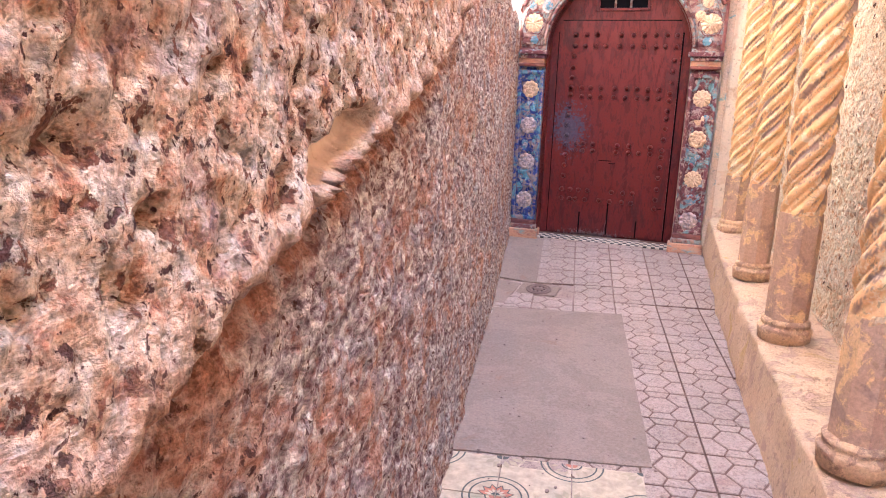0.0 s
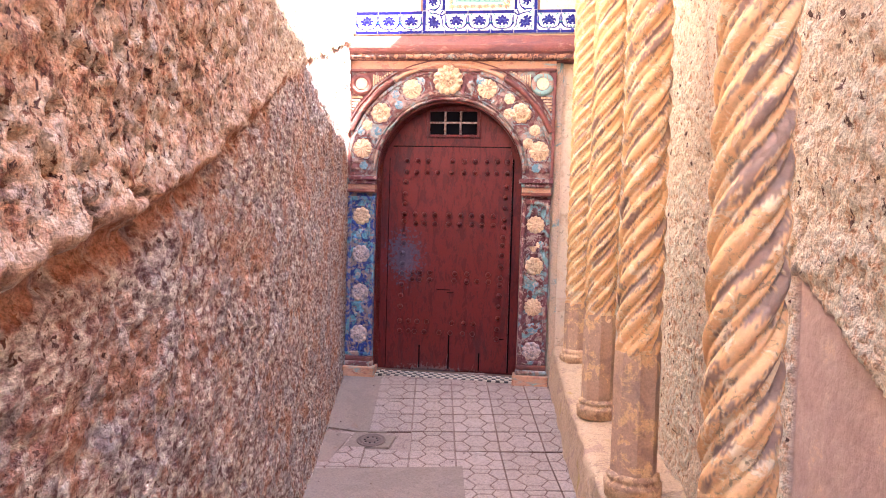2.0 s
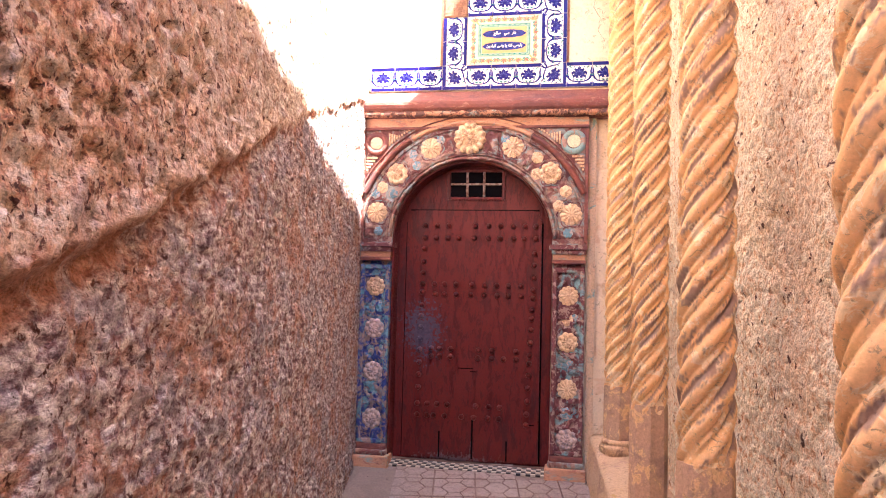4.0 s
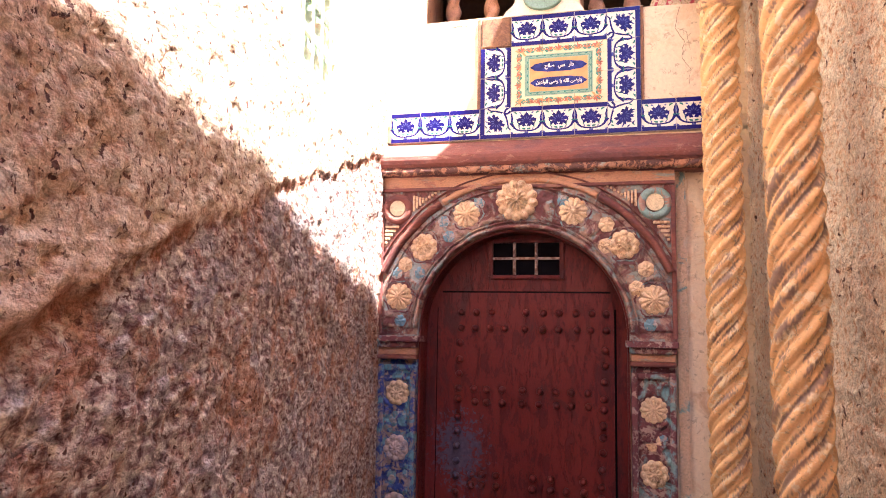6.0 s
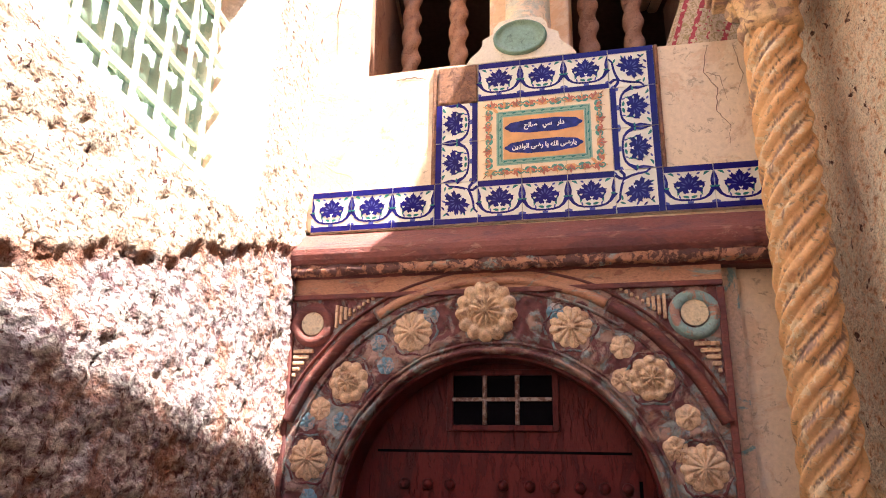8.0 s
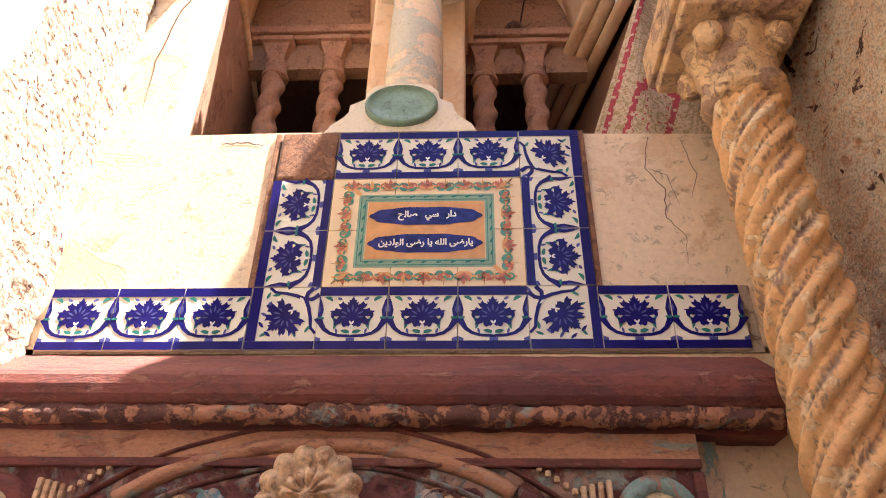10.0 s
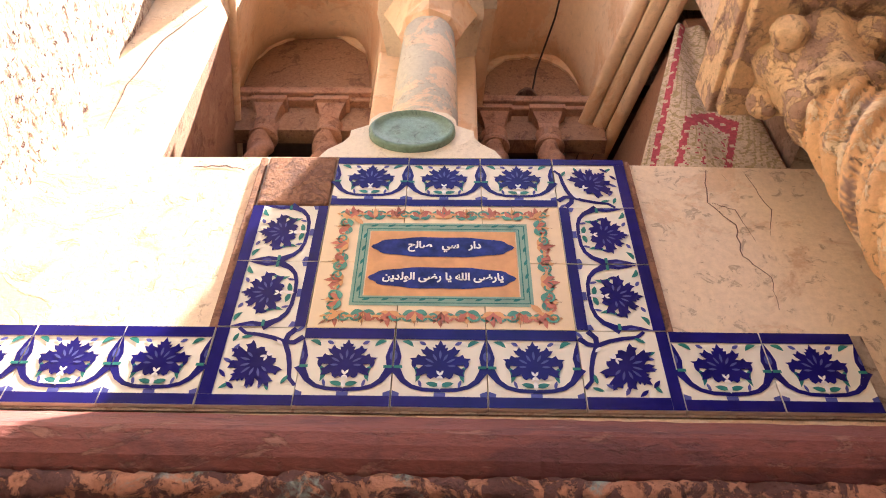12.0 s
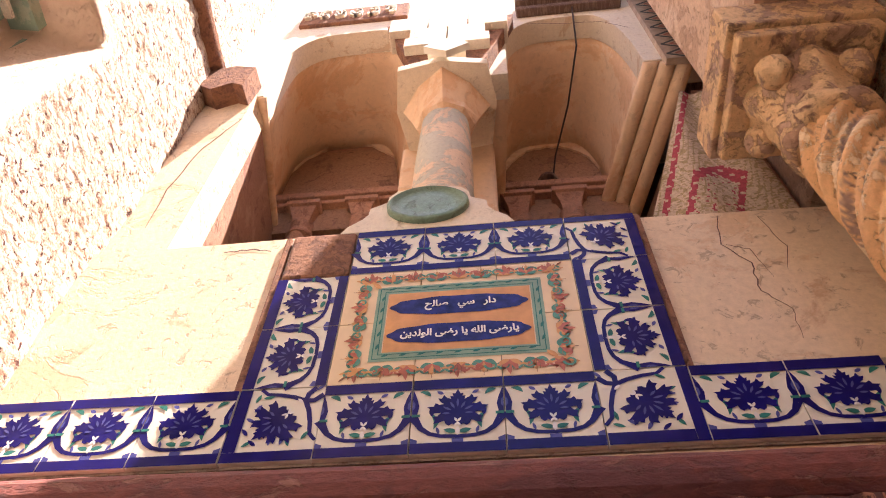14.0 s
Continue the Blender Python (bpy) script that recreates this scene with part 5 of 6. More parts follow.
def lettering(words, x, z, size, width):
    cu = bpy.data.curves.new("lettering", "FONT")
    cu.body, cu.size, cu.align_x, cu.align_y = words, size, "CENTER", "CENTER"
    cu.offset = 0.0011
    tmp = bpy.data.objects.new("lettering", cu)
    scene.collection.objects.link(tmp)
    bpy.context.view_layer.update()
    me = bpy.data.meshes.new_from_object(tmp.evaluated_get(bpy.context.evaluated_depsgraph_get()))
    bpy.data.objects.remove(tmp)
    if not len(me.vertices):
        return
    xs = [v.co.x for v in me.vertices]
    s = width / max(1e-6, max(xs) - min(xs))
    mid = (max(xs) + min(xs)) / 2
    mz = [v.co.y for v in me.vertices]
    mid_z = (max(mz) + min(mz)) / 2
    for v in me.vertices:
        v.co = ((v.co.x - mid) * s, 0.0, (v.co.y - mid_z) * s * 1.12)
    me.materials.clear()
    me.materials.append(M_INK)
    shared("lettering", me, panel, Matrix.Translation((x, YP - 0.0022, z)), "white Arabic lettering")


LINE_1 = ["\uFEA9\uFE8D\uFEAD", "\uFEB3\uFEF2", "\uFEBB\uFE8E\uFEDF\uFEA2"]
LINE_2 = ["\uFEF3\uFE8E\uFEAD\uFEBF\uFEF0", "\uFE8D\uFEDF\uFEE0\uFEEA", "\uFEF3\uFE8E", "\uFEAD\uFEBF\uFEF0", "\uFE8D\uFEDF\uFEEE\uFEDF\uFEAA\uFEF3\uFEE6"]
lettering("   ".join(w[::-1] for w in LINE_1[::-1]), pcx + 0.004, pcz + 0.042, 0.03, 0.150)
lettering(" ".join(w[::-1] for w in LINE_2[::-1]), pcx + 0.002, pcz - 0.042, 0.03, 0.238)


# ---- balcony parapet and loggia above the door ----
bm = bmesh.new()
prism(bm, [(-1.05, 2.484), (1.5, 2.484), (1.5, 3.13), (0.62, 3.15), (-0.2, 3.17), (-0.56, 3.165), (-1.05, 3.165)], 0.0, 0.14)
parapet = tagged(part("parapet", bm, M_FACADE), "cracked cream plaster balcony parapet behind the tile panel", "wall", kind="structure")


def crack(name, pts, y, w, parent):
    bm = bmesh.new()
    r = random.Random(len(pts))
    out = []
    for (x0, z0), (x1, z1) in zip(pts, pts[1:]):
        for k in range(5):
            s = k / 5
            out.append((x0 + (x1 - x0) * s + 0.006 * (r.random() - 0.5), z0 + (z1 - z0) * s + 0.006 * (r.random() - 0.5)))
    out.append(pts[-1])
    stroke(bm, out, lambda s: w * (0.4 + 0.6 * math.sin(math.pi * min(1, s + 0.1))), y, 0)
    return part(name, bm, M_JOINT, parent)


crack("crack", [(0.79, 3.13), (0.77, 3.02), (0.81, 2.95), (0.80, 2.86), (0.84, 2.80), (0.83, 2.72)], -0.0015, 0.0028, parapet)
crack("crack", [(0.78, 3.02), (0.82, 3.0), (0.84, 2.9)], -0.0015, 0.002, parapet)
crack("crack", [(0.88, 3.12), (0.90, 3.0), (0.875, 2.92)], -0.0015, 0.002, parapet)
crack("crack", [(-0.40, 3.13), (-0.33, 3.135), (-0.28, 3.12)], -0.0015, 0.006, parapet)

# left pier between the alley wall and the opening, and the wall above
bm = bmesh.new()
prism(bm, [(-1.05, 3.165), (-0.58, 3.165), (-0.58, 4.16), (-1.05, 4.16)], 0.02, 0.14)
pier = tagged(part("wall_north_pier", bm, M_FACADE), "sunlit cream plaster pier beside the loggia", "wall", kind="structure")
crack("crack", [(-0.58, 3.95), (-0.66, 3.75), (-0.69, 3.5), (-0.68, 3.3)], 0.0185, 0.005, pier)
bm = bmesh.new()
r4 = random.Random(12)
pts = [(-0.78, 4.12), (-0.70, 4.05), (-0.63, 4.09), (-0.585, 4.06), (-0.575, 4.22), (-0.66, 4.25), (-0.79, 4.22)]
prism(bm, pts, -0.06, 0.02)
tagged(part("trim_impost", bm, M_BRICK), "broken brown impost block on the pier", "trim", kind="structure")

# arched front of the loggia
ARCHES = [(-0.295, 0.270, 0.62), (0.590, 0.245, 0.555)]
SPR = 4.16


def scallop(cx, hw, rise, n=40):
    """A lobed arch line from right to left."""
    out = []
    for i in range(n + 1):
        a = math.pi * i / n
        lobe = 1 - 0.035 * abs(math.sin(2.5 * a))
        c = math.cos(a)
        out.append((cx + hw * lobe * math.copysign(abs(c) ** 0.5, c), SPR + rise * lobe * max(0.0, math.sin(a)) ** 0.7))
    return out


bm = bmesh.new()
line = [(-1.05, SPR), (-0.566, SPR)] + scallop(*ARCHES[0])[::-1] + [(-0.02, SPR), (0.34, SPR)] + scallop(*ARCHES[1])[::-1] + [(0.85, SPR), (1.10, SPR), (1.10, 5.6), (-1.05, 5.6)]
clean = []
for p in line:
    if not clean or math.hypot(p[0] - clean[-1][0], p[1] - clean[-1][1]) > 0.004:
        clean.append(p)
prism(bm, clean, 0.03, 0.13)
front = tagged(part("wall_north_arcade", bm, M_WHITE), "limewashed loggia front with two lobed arches", "wall", kind="structure")
crack("crack", [(0.46, 4.66), (0.60, 4.62), (0.75, 4.60), (0.85, 4.5)], 0.0285, 0.006, front)
# carved date panel, its relief worn past reading
bm = bmesh.new()
box(bm, -0.56, -0.06, 0.012, 0.032, 4.88, 5.06, 0.004)
carved = tagged(part("carved_panel", bm, M_BRICK), "red-brown carved relief panel over the arch", "relief panel")
for k in range(6):
    bm = bmesh.new()
    a = -0.52 + 0.075 * k
    stroke_pts = [(a + 0.028 * math.cos(t_ * 0.5 + k) * (1 - 0.06 * t_), 4.97 + 0.055 * math.sin(t_ * 0.5 + k) * (1 - 0.06 * t_)) for t_ in range(11)]
    for (x0, z0), (x1, z1) in zip(stroke_pts, stroke_pts[1:]):
        box(bm, min(x0, x1) - 0.006, max(x0, x1) + 0.006, -0.002, 0.014, min(z0, z1) - 0.006, max(z0, z1) + 0.006)
    part("scroll", bm, M_WHITE, carved, "pale worn scroll")
# wooden lintel boards and patterned soffit over the right-hand arch
bm = bmesh.new()
for k in range(3):
    box(bm, 0.42, 0.86, -0.01 - 0.02 * k, 0.03, 4.74 + 0.045 * k, 4.778 + 0.045 * k, 0.006)
tagged(part("lintel", bm, M_WOOD), "split grey wooden lintel boards", "lintel", kind="structure")
strip = empty("patterned_tile_strip", label="cream tile strip with dark interlaced lozenges", category="tile strip")
bm = bmesh.new()
box(bm, 0.90, 1.06, 0.004, 0.03, 4.10, 4.95)
part("backing", bm, M_CTILE, strip)
bm = bmesh.new()
for k in range(9):
    z = 4.14 + 0.09 * k
    stroke(bm, [(0.91, z), (0.98, z + 0.045), (1.05, z), (0.98, z - 0.045), (0.91, z)], 0.012, 0.0028, 0)
    stroke(bm, [(0.94, z), (0.98, z + 0.022), (1.02, z), (0.98, z - 0.022), (0.94, z)], 0.008, 0.0028, 1)
part("lozenges", bm, [M_CDARK, M_CRED], strip)

# the column in the middle with plinth plate, green oval and stepped capital
mid = empty("loggia_column", Matrix.Translation((0.125, 0.10, 0)), label="round pale green chipped column carrying the loggia arches", category="column")
bm = bmesh.new()
lathe(bm, [(0.112, 3.16), (0.112, 3.30), (0.098, 3.33), (0.094, 3.36), (0.090, 3.66), (0.082, 3.90)], 36, ripple=lambda a, z: 1 + 0.008 * math.sin(4 * a + 11 * z))
part("shaft", bm, M_SHAFT, mid, "", True)
bm = bmesh.new()
lathe(bm, [(0.082, 3.895), (0.10, 3.91), (0.105, 3.96), (0.14, 4.05), (0.15, 4.08)], 8, ripple=lambda a, z: 1 + (0.10 * math.cos(4 * a) if z > 3.93 else 0))
cap = part("capital", bm, M_VAULT, mid, "faceted plaster capital")
bm = bmesh.new()
lathe(bm, [(0.20, 4.06), (0.20, 4.10)], 8, ripple=lambda a, z: 1 + 0.10 * math.cos(4 * a + math.pi))
part("star_slab", bm, M_WHITE, cap, "white star-shaped slab")
# stepped white glazed blocks above the capital
step = empty("stepped_corbel", label="stepped white glazed tile corbel over the column", category="corbel")
rows_ = [(0.0, 4.175, 1, 0.07, 0.06), (0.0, 4.265, 2, 0.16, 0.06), (0.0, 4.355, 2, 0.145, 0.075), (0.0, 4.46, 3, 0.155, 0.12)]
bm = bmesh.new()
prism(bm, [(0.145, 4.055), (0.225, 4.115), (0.145, 4.175), (0.065, 4.115)][::-1], -0.115, -0.09)
part("diamond_tile", bm, M_TILEWHITE, step, "white diamond tile")
for _, z, n, w, hgt in rows_:
    for k in range(n):
        bm = bmesh.new()
        x0 = 0.14 + (k - n / 2) * (2 * w if n == 1 else w * 1.02)
        ww = 2 * w if n == 1 else w
        box(bm, x0, x0 + ww - 0.003, -0.055 - 0.4 * (4.6 - z) * 0.1, 0.032, z, z + hgt + 0.022, 0.003)
        part("glazed_block", bm, M_WHITE, step)
bm = bmesh.new()
prism(bm, [(0.02, 4.11), (0.26, 4.11), (0.40, 4.62), (-0.12, 4.62)], -0.03, 0.03)
part("backing", bm, M_BRICK, step, "brown mortar backing")
# plinth plate
plate = empty("oval_plaque", label="white scalloped plaque with a glazed green oval", category="plaque")
bm = bmesh.new()
half_ = [(0.0, 3.345), (0.05, 3.345), (0.085, 3.335), (0.105, 3.31), (0.108, 3.285), (0.125, 3.275), (0.15, 3.262), (0.152, 3.235), (0.165, 3.215), (0.20, 3.185), (0.215, 3.158)]
outline = [(0.105 + x, z) for x, z in half_] + [(0.105 - x, z) for x, z in half_[:0:-1]]
prism(bm, outline, -0.012, 0.03)
part("plate", bm, M_WHITE, plate)
bm = bmesh.new()
rings_ = [(1.0, 0.0), (0.99, -0.014), (0.90, -0.02), (0.86, -0.012), (0.5, -0.014), (0.05, -0.015)]
prev = None
for f_, dy in rings_:
    ring = [bm.verts.new((0.105 + 0.106 * f_ * math.cos(2 * math.pi * k / 40), -0.0115 + dy, 3.252 + 0.077 * f_ * math.sin(2 * math.pi * k / 40))) for k in range(40)]
    if prev:
        for k in range(40):
            bm.faces.new((prev[k], prev[(k + 1) % 40], ring[(k + 1) % 40], ring[k]))
    prev = ring
bm.faces.new(prev)
bmesh.ops.recalc_face_normals(bm, faces=bm.faces)
for f in bm.faces:
    if abs(f.normal.y) > 0.9 and f.normal.y > 0:
        f.normal_flip()
part("oval", bm, M_OVAL, plate, "glazed jade green oval", True)

# vaults, imposts and lunettes of the two bays
DEPTH = 0.64
for cx, hw, rise in ARCHES:
    bm = bmesh.new()
    ptsf = scallop(cx, hw + 0.004, rise + 0.004, 36)
    left_in, right_in = (-0.15, -0.13) if cx < 0 else (-0.04, -0.08)
    rows = []
    for s in np.linspace(0, 1, 8):
        y = 0.125 + (DEPTH - 0.125) * s
        rows.append([bm.verts.new((x + s * (left_in + (right_in - left_in) * (x - cx + hw) / (2 * hw)), y, z + (0.09 if cx < 0 else 0.0) * s)) for x, z in ptsf])
    for a, b in zip(rows, rows[1:]):
        for k in range(len(ptsf) - 1):
            bm.faces.new((a[k], b[k], b[k + 1], a[k + 1]))
    v_ = part("ceiling", bm, M_VAULT, None, "", True)
    tagged(v_, "cream and orange plaster vault of a loggia bay", "ceiling", kind="structure")
    sol = v_.modifiers.new("thickness", "SOLIDIFY")
    sol.thickness, sol.offset = 0.05, 1.0
    bm = bmesh.new()
    prism(bm, [(cx - hw - 0.2, 4.24), (cx + hw + 0.02, 4.24), (cx + hw + 0.02, 5.0), (cx - hw - 0.2, 5.0)], DEPTH, DEPTH + 0.08)
    tagged(part("wall_loggia_lunette", bm, M_LUNETTE), "bare brown plaster lunette at the back of the bay", "wall", kind="structure")
    # ragged lip where the plaster has come away above the lunette
    bm = bmesh.new()
    lip = []
    left_x, right_x = (cx - hw - 0.14, cx + hw - 0.14) if cx < 0 else (cx - hw - 0.03, cx + hw - 0.09)
    crown, foot = (4.88, 4.60) if cx < 0 else (4.69, 4.44)
    for k in range(41):
        w = k / 40
        zz = foot + (crown - foot) * math.sin(math.pi * w) ** 0.6 + 0.022 * noise.noise(Vector((w * 17, cx * 9, 3)))
        lip.append((left_x + (right_x - left_x) * w, zz))
    top_ = [(x, 4.99) for x, _ in lip[::-1]]
    prism(bm, lip + top_, DEPTH - 0.012, DEPTH - 0.001)
    tagged(part("trim_plaster_lip", bm, M_VAULT), "broken plaster edge above the bare lunette", "plaster", kind="structure")
# reeded imposts running back on both sides
for x0, x1, dx in ((-0.672, -0.545, -0.125), (0.835, 1.0, -0.16)):
    thing = empty("reeded_impost", label="orange reeded plaster impost running back into the loggia", category="impost", group="imposts of the loggia")
    for k in range(3):
        bm = bmesh.new()
        w = (x1 - x0) / 3
        xx = x0 + w * (k + 0.5)
        rows = []
        for s in np.linspace(0, 1, 6):
            y = 0.035 + (1.15 - 0.035) * s
            rows.append([bm.verts.new((xx + dx * s * 1.6 + w * 0.55 * math.cos(a), y, 4.16 - 0.02 * (k if x0 > 0 else 2 - k) + w * 0.36 * math.sin(a))) for a in np.linspace(0, 2 * math.pi, 13)[:-1]])
        for a, b in zip(rows, rows[1:]):
            for q in range(12):
                bm.faces.new((a[q], a[(q + 1) % 12], b[(q + 1) % 12], b[q]))
        bm.faces.new(rows[0]), bm.faces.new(rows[-1][::-1])
        bmesh.ops.recalc_face_normals(bm, faces=bm.faces)
        part("reed", bm, M_VAULT, thing, "", True)
    # jamb starts where the reveal falls into shade; its brown paints that shade
    bm = bmesh.new()
    xs_ = (-0.80, -0.574) if x0 < 0 else (1.0, 1.10)
    a_ = [bm.verts.new(p) for p in ((xs_[0], 0.142, 3.165), (xs_[1] - 0.01, 0.142, 3.165), (xs_[1] + dx * 1.4, 1.15, 3.165), (xs_[0] + dx * 1.4, 1.15, 3.165))]
    b_ = [bm.verts.new((v.co.x, v.co.y, 4.12)) for v in a_]
    for k in range(4):
        bm.faces.new((a_[k], a_[(k + 1) % 4], b_[(k + 1) % 4], b_[k]))
    bm.faces.new(b_), bm.faces.new(a_[::-1])
    bmesh.ops.recalc_face_normals(bm, faces=bm.faces)
    part("jamb", bm, M_JAMBSHADE, thing, "plaster jamb coloured reddish brown for its shade")
# square pillar behind the round column
bm = bmesh.new()
box(bm, -0.075, 0.285, 0.32, DEPTH + 0.05, 3.165, 4.70, 0.012)
tagged(part("pillar", bm, M_VAULT), "square orange plaster pillar behind the round column", "pillar", kind="structure")
# balcony floor, room behind and its ceiling, their lack of light put into the colour
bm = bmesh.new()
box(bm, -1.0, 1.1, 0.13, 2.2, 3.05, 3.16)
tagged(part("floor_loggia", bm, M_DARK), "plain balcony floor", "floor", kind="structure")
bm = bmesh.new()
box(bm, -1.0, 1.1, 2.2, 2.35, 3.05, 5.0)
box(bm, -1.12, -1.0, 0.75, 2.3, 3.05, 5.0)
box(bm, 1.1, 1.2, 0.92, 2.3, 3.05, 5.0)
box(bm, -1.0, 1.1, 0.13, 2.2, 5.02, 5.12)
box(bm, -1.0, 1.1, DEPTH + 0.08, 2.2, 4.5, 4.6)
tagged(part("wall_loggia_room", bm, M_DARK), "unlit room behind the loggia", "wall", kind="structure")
# back arcade of turned spindles with caps and a moulded rail
arcade = empty("spindle_screen", label="terracotta turned spindle screen at the back of the loggia", category="screen")
for x0, x1, zr in ((-0.72, -0.06, 4.30), (0.27, 0.80, 4.25)):
    bm = bmesh.new()
    box(bm, x0, x1, DEPTH - 0.09, DEPTH + 0.02, zr - 0.03, zr + 0.012, 0.006)
    box(bm, x0, x1, DEPTH - 0.07, DEPTH + 0.02, zr - 0.055, zr - 0.028, 0.006)
    rail = part("rail", bm, M_SPINDLE, arcade, "moulded terracotta rail")
    bm = bmesh.new()
    box(bm, x0, x1, DEPTH - 0.035, DEPTH + 0.03, zr - 0.21, zr - 0.055)
    part("rail_backing", bm, M_LUNETTE, rail)


def spindle_mesh():
    verts, faces = [], []
    seg, n = 24, 70
    for i in range(n + 1):
        z = 3.165 + 0.86 * i / n
        for k in range(seg):
            a = 2 * math.pi * k / seg
            r = 0.043 * (1 + 0.20 * math.cos(2 * (a - 2 * math.pi * z / 0.24)))
            verts.append((r * math.cos(a), r * math.sin(a), z))
    for i in range(n):
        for k in range(seg):
            faces.append((i * seg + k, i * seg + (k + 1) % seg, (i + 1) * seg + (k + 1) % seg, (i + 1) * seg + k))
    me = bpy.data.meshes.new("spindle")
    me.from_pydata(verts, [], faces)
    me.polygons.foreach_set("use_smooth", [True] * len(faces))
    me.materials.append(M_SPINDLE)
    return me


ME_SP = spindle_mesh()
bm = bmesh.new()
lathe(bm, [(0.050, 4.10), (0.052, 4.13), (0.066, 4.165), (0.075, 4.185), (0.092, 4.19), (0.092, 4.215)], 4, ripple=lambda a, z: 1.08)
lathe(bm, [(0.04, 4.01), (0.056, 4.018), (0.058, 4.03), (0.05, 4.042), (0.046, 4.06), (0.052, 4.10)], 20)
ME_CAP = finish_mesh("spindle_cap", bm, [M_SPINDLE])
for x in (-0.535, -0.285, 0.365, 0.575):
    sp = shared("spindle", ME_SP, arcade, Matrix.Translation((x, DEPTH - 0.03, 0.02 if x < 0 else -0.03)))
    shared("cap", ME_CAP, sp, Matrix.Rotation(radians(45), 4, "Z"))

# carpet hung over the parapet beside the capital
rug = empty("carpet", label="beige carpet with crimson and olive medallions over the parapet", category="carpet")
bm = bmesh.new()
nxr, nzr = 84, 130
grid_ = []
for i in range(nxr + 1):
    col_ = []
    for k in range(nzr + 1):
        u_, v_ = i / nxr, k / nzr
        x_lo, x_hi = 0.640 + 0.235 * v_, 0.985
        col_.append(bm.verts.new((x_lo + (x_hi - x_lo) * u_, 0.012 + 0.008 * math.sin(11 * u_ + 4 * v_), 3.125 + v_ * 0.70 + 0.01 * math.sin(6 * u_))))
    grid_.append(col_)
for i in range(nxr):
    for k in range(nzr):
        f = bm.faces.new((grid_[i][k], grid_[i + 1][k], grid_[i + 1][k + 1], grid_[i][k + 1]))
        u_, v_ = (i + 0.5) / nxr, (k + 0.5) / nzr
        gx, gz = 0.640 + 0.235 * v_ + (0.345 - 0.235 * v_) * u_, v_ * 0.70
        dx_, dz_ = abs(gx - 0.785 - 0.35 * gz) / 0.062, abs(gz - 0.06) / 0.20
        ring_ = max(dx_, dz_ + 0.25 * dx_)
        scroll_ = math.sin(70 * gx + 9 * math.sin(34 * gz)) * math.cos(58 * gz + 5 * math.sin(50 * gx))
        edge_line = abs(gx - 0.668 - 0.33 * gz)
        dots_ = math.sin(150 * gz) * math.sin(150 * gx) > 0.6
        if 0.78 < ring_ < 1.06:
            f.material_index = 0 if dots_ else 1
        elif ring_ <= 0.78:
            f.material_index = 2 if abs(scroll_) < 0.16 else 1 if scroll_ > 0.8 else 0
        elif edge_line < 0.009:
            f.material_index = 0 if dots_ else 1
        else:
            f.material_index = 2 if abs(scroll_) < 0.22 else 0
cloth = part("woven_cloth", bm, [M_RUGBASE, M_RUGRED, M_RUGOLIVE], rug, "", True)
sol = cloth.modifiers.new("thickness", "SOLIDIFY")
sol.thickness = 0.012
bm = bmesh.new()
box(bm, 0.985, 1.10, 0.145, 0.9, 3.14, 3.32)
tagged(part("wall_east_end", bm, M_FACADE), "cracked plaster end of the column wall", "wall", kind="structure")

# thin cable dangling in the right-hand bay
cu = bpy.data.curves.new("cable", "CURVE")
cu.dimensions, cu.bevel_depth, cu.bevel_resolution = "3D", 0.004, 2
sp_ = cu.splines.new("POLY")
path_ = [(0.66, -0.02, 5.05), (0.655, 0.0, 4.75), (0.65, 0.10, 4.55), (0.60, 0.3, 4.42), (0.54, 0.5, 4.36), (0.52, 0.56, 4.27)]
sp_.points.add(len(path_) - 1)
for p_, c_ in zip(sp_.points, path_):
    p_.co = (*c_, 1)
cu.materials.append(M_CABLE)
tagged(new("cable", cu), "thin dark electric cable hanging in the loggia", "cable")
bm = bmesh.new()
lathe(bm, [(0.055, 4.26), (0.06, 4.27), (0.05, 4.285), (0.01, 4.29)], 18, (0.50, 0.585), ripple=lambda a, z: 1 + 0.12 * math.sin(3 * a))
tagged(part("nest", bm, M_WOOD), "small dark heap of rubbish on the rail", "debris")

# ---- windows in the west wall ----
win = empty("window_1", label="whitewashed iron lattice over pale green panes", category="window", kind="structure")


def on_west(y, z, off):
    return (float(west_x(np.float64(y), np.float64(z))) + off, y, z)


def bar(bm, p, q, w, d):
    """A flat bar between two places on the wall."""
    a, b = Vector(p), Vector(q)
    along = (b - a).normalized()
    nrm = Vector((0.984, 0.177, 0)).normalized()
    side = along.cross(nrm).normalized()
    vs = []
    for e in (a, b):
        for s, t_ in ((-1, 0), (1, 0), (1, 1), (-1, 1)):
            vs.append(bm.verts.new(e + side * (s * w / 2) + nrm * (t_ * d)))
    for f in ((0, 1, 2, 3), (7, 6, 5, 4), (0, 4, 5, 1), (1, 5, 6, 2), (2, 6, 7, 3), (3, 7, 4, 0)):
        bm.faces.new([vs[k] for k in f])


W0, W1 = -1.43, -0.54
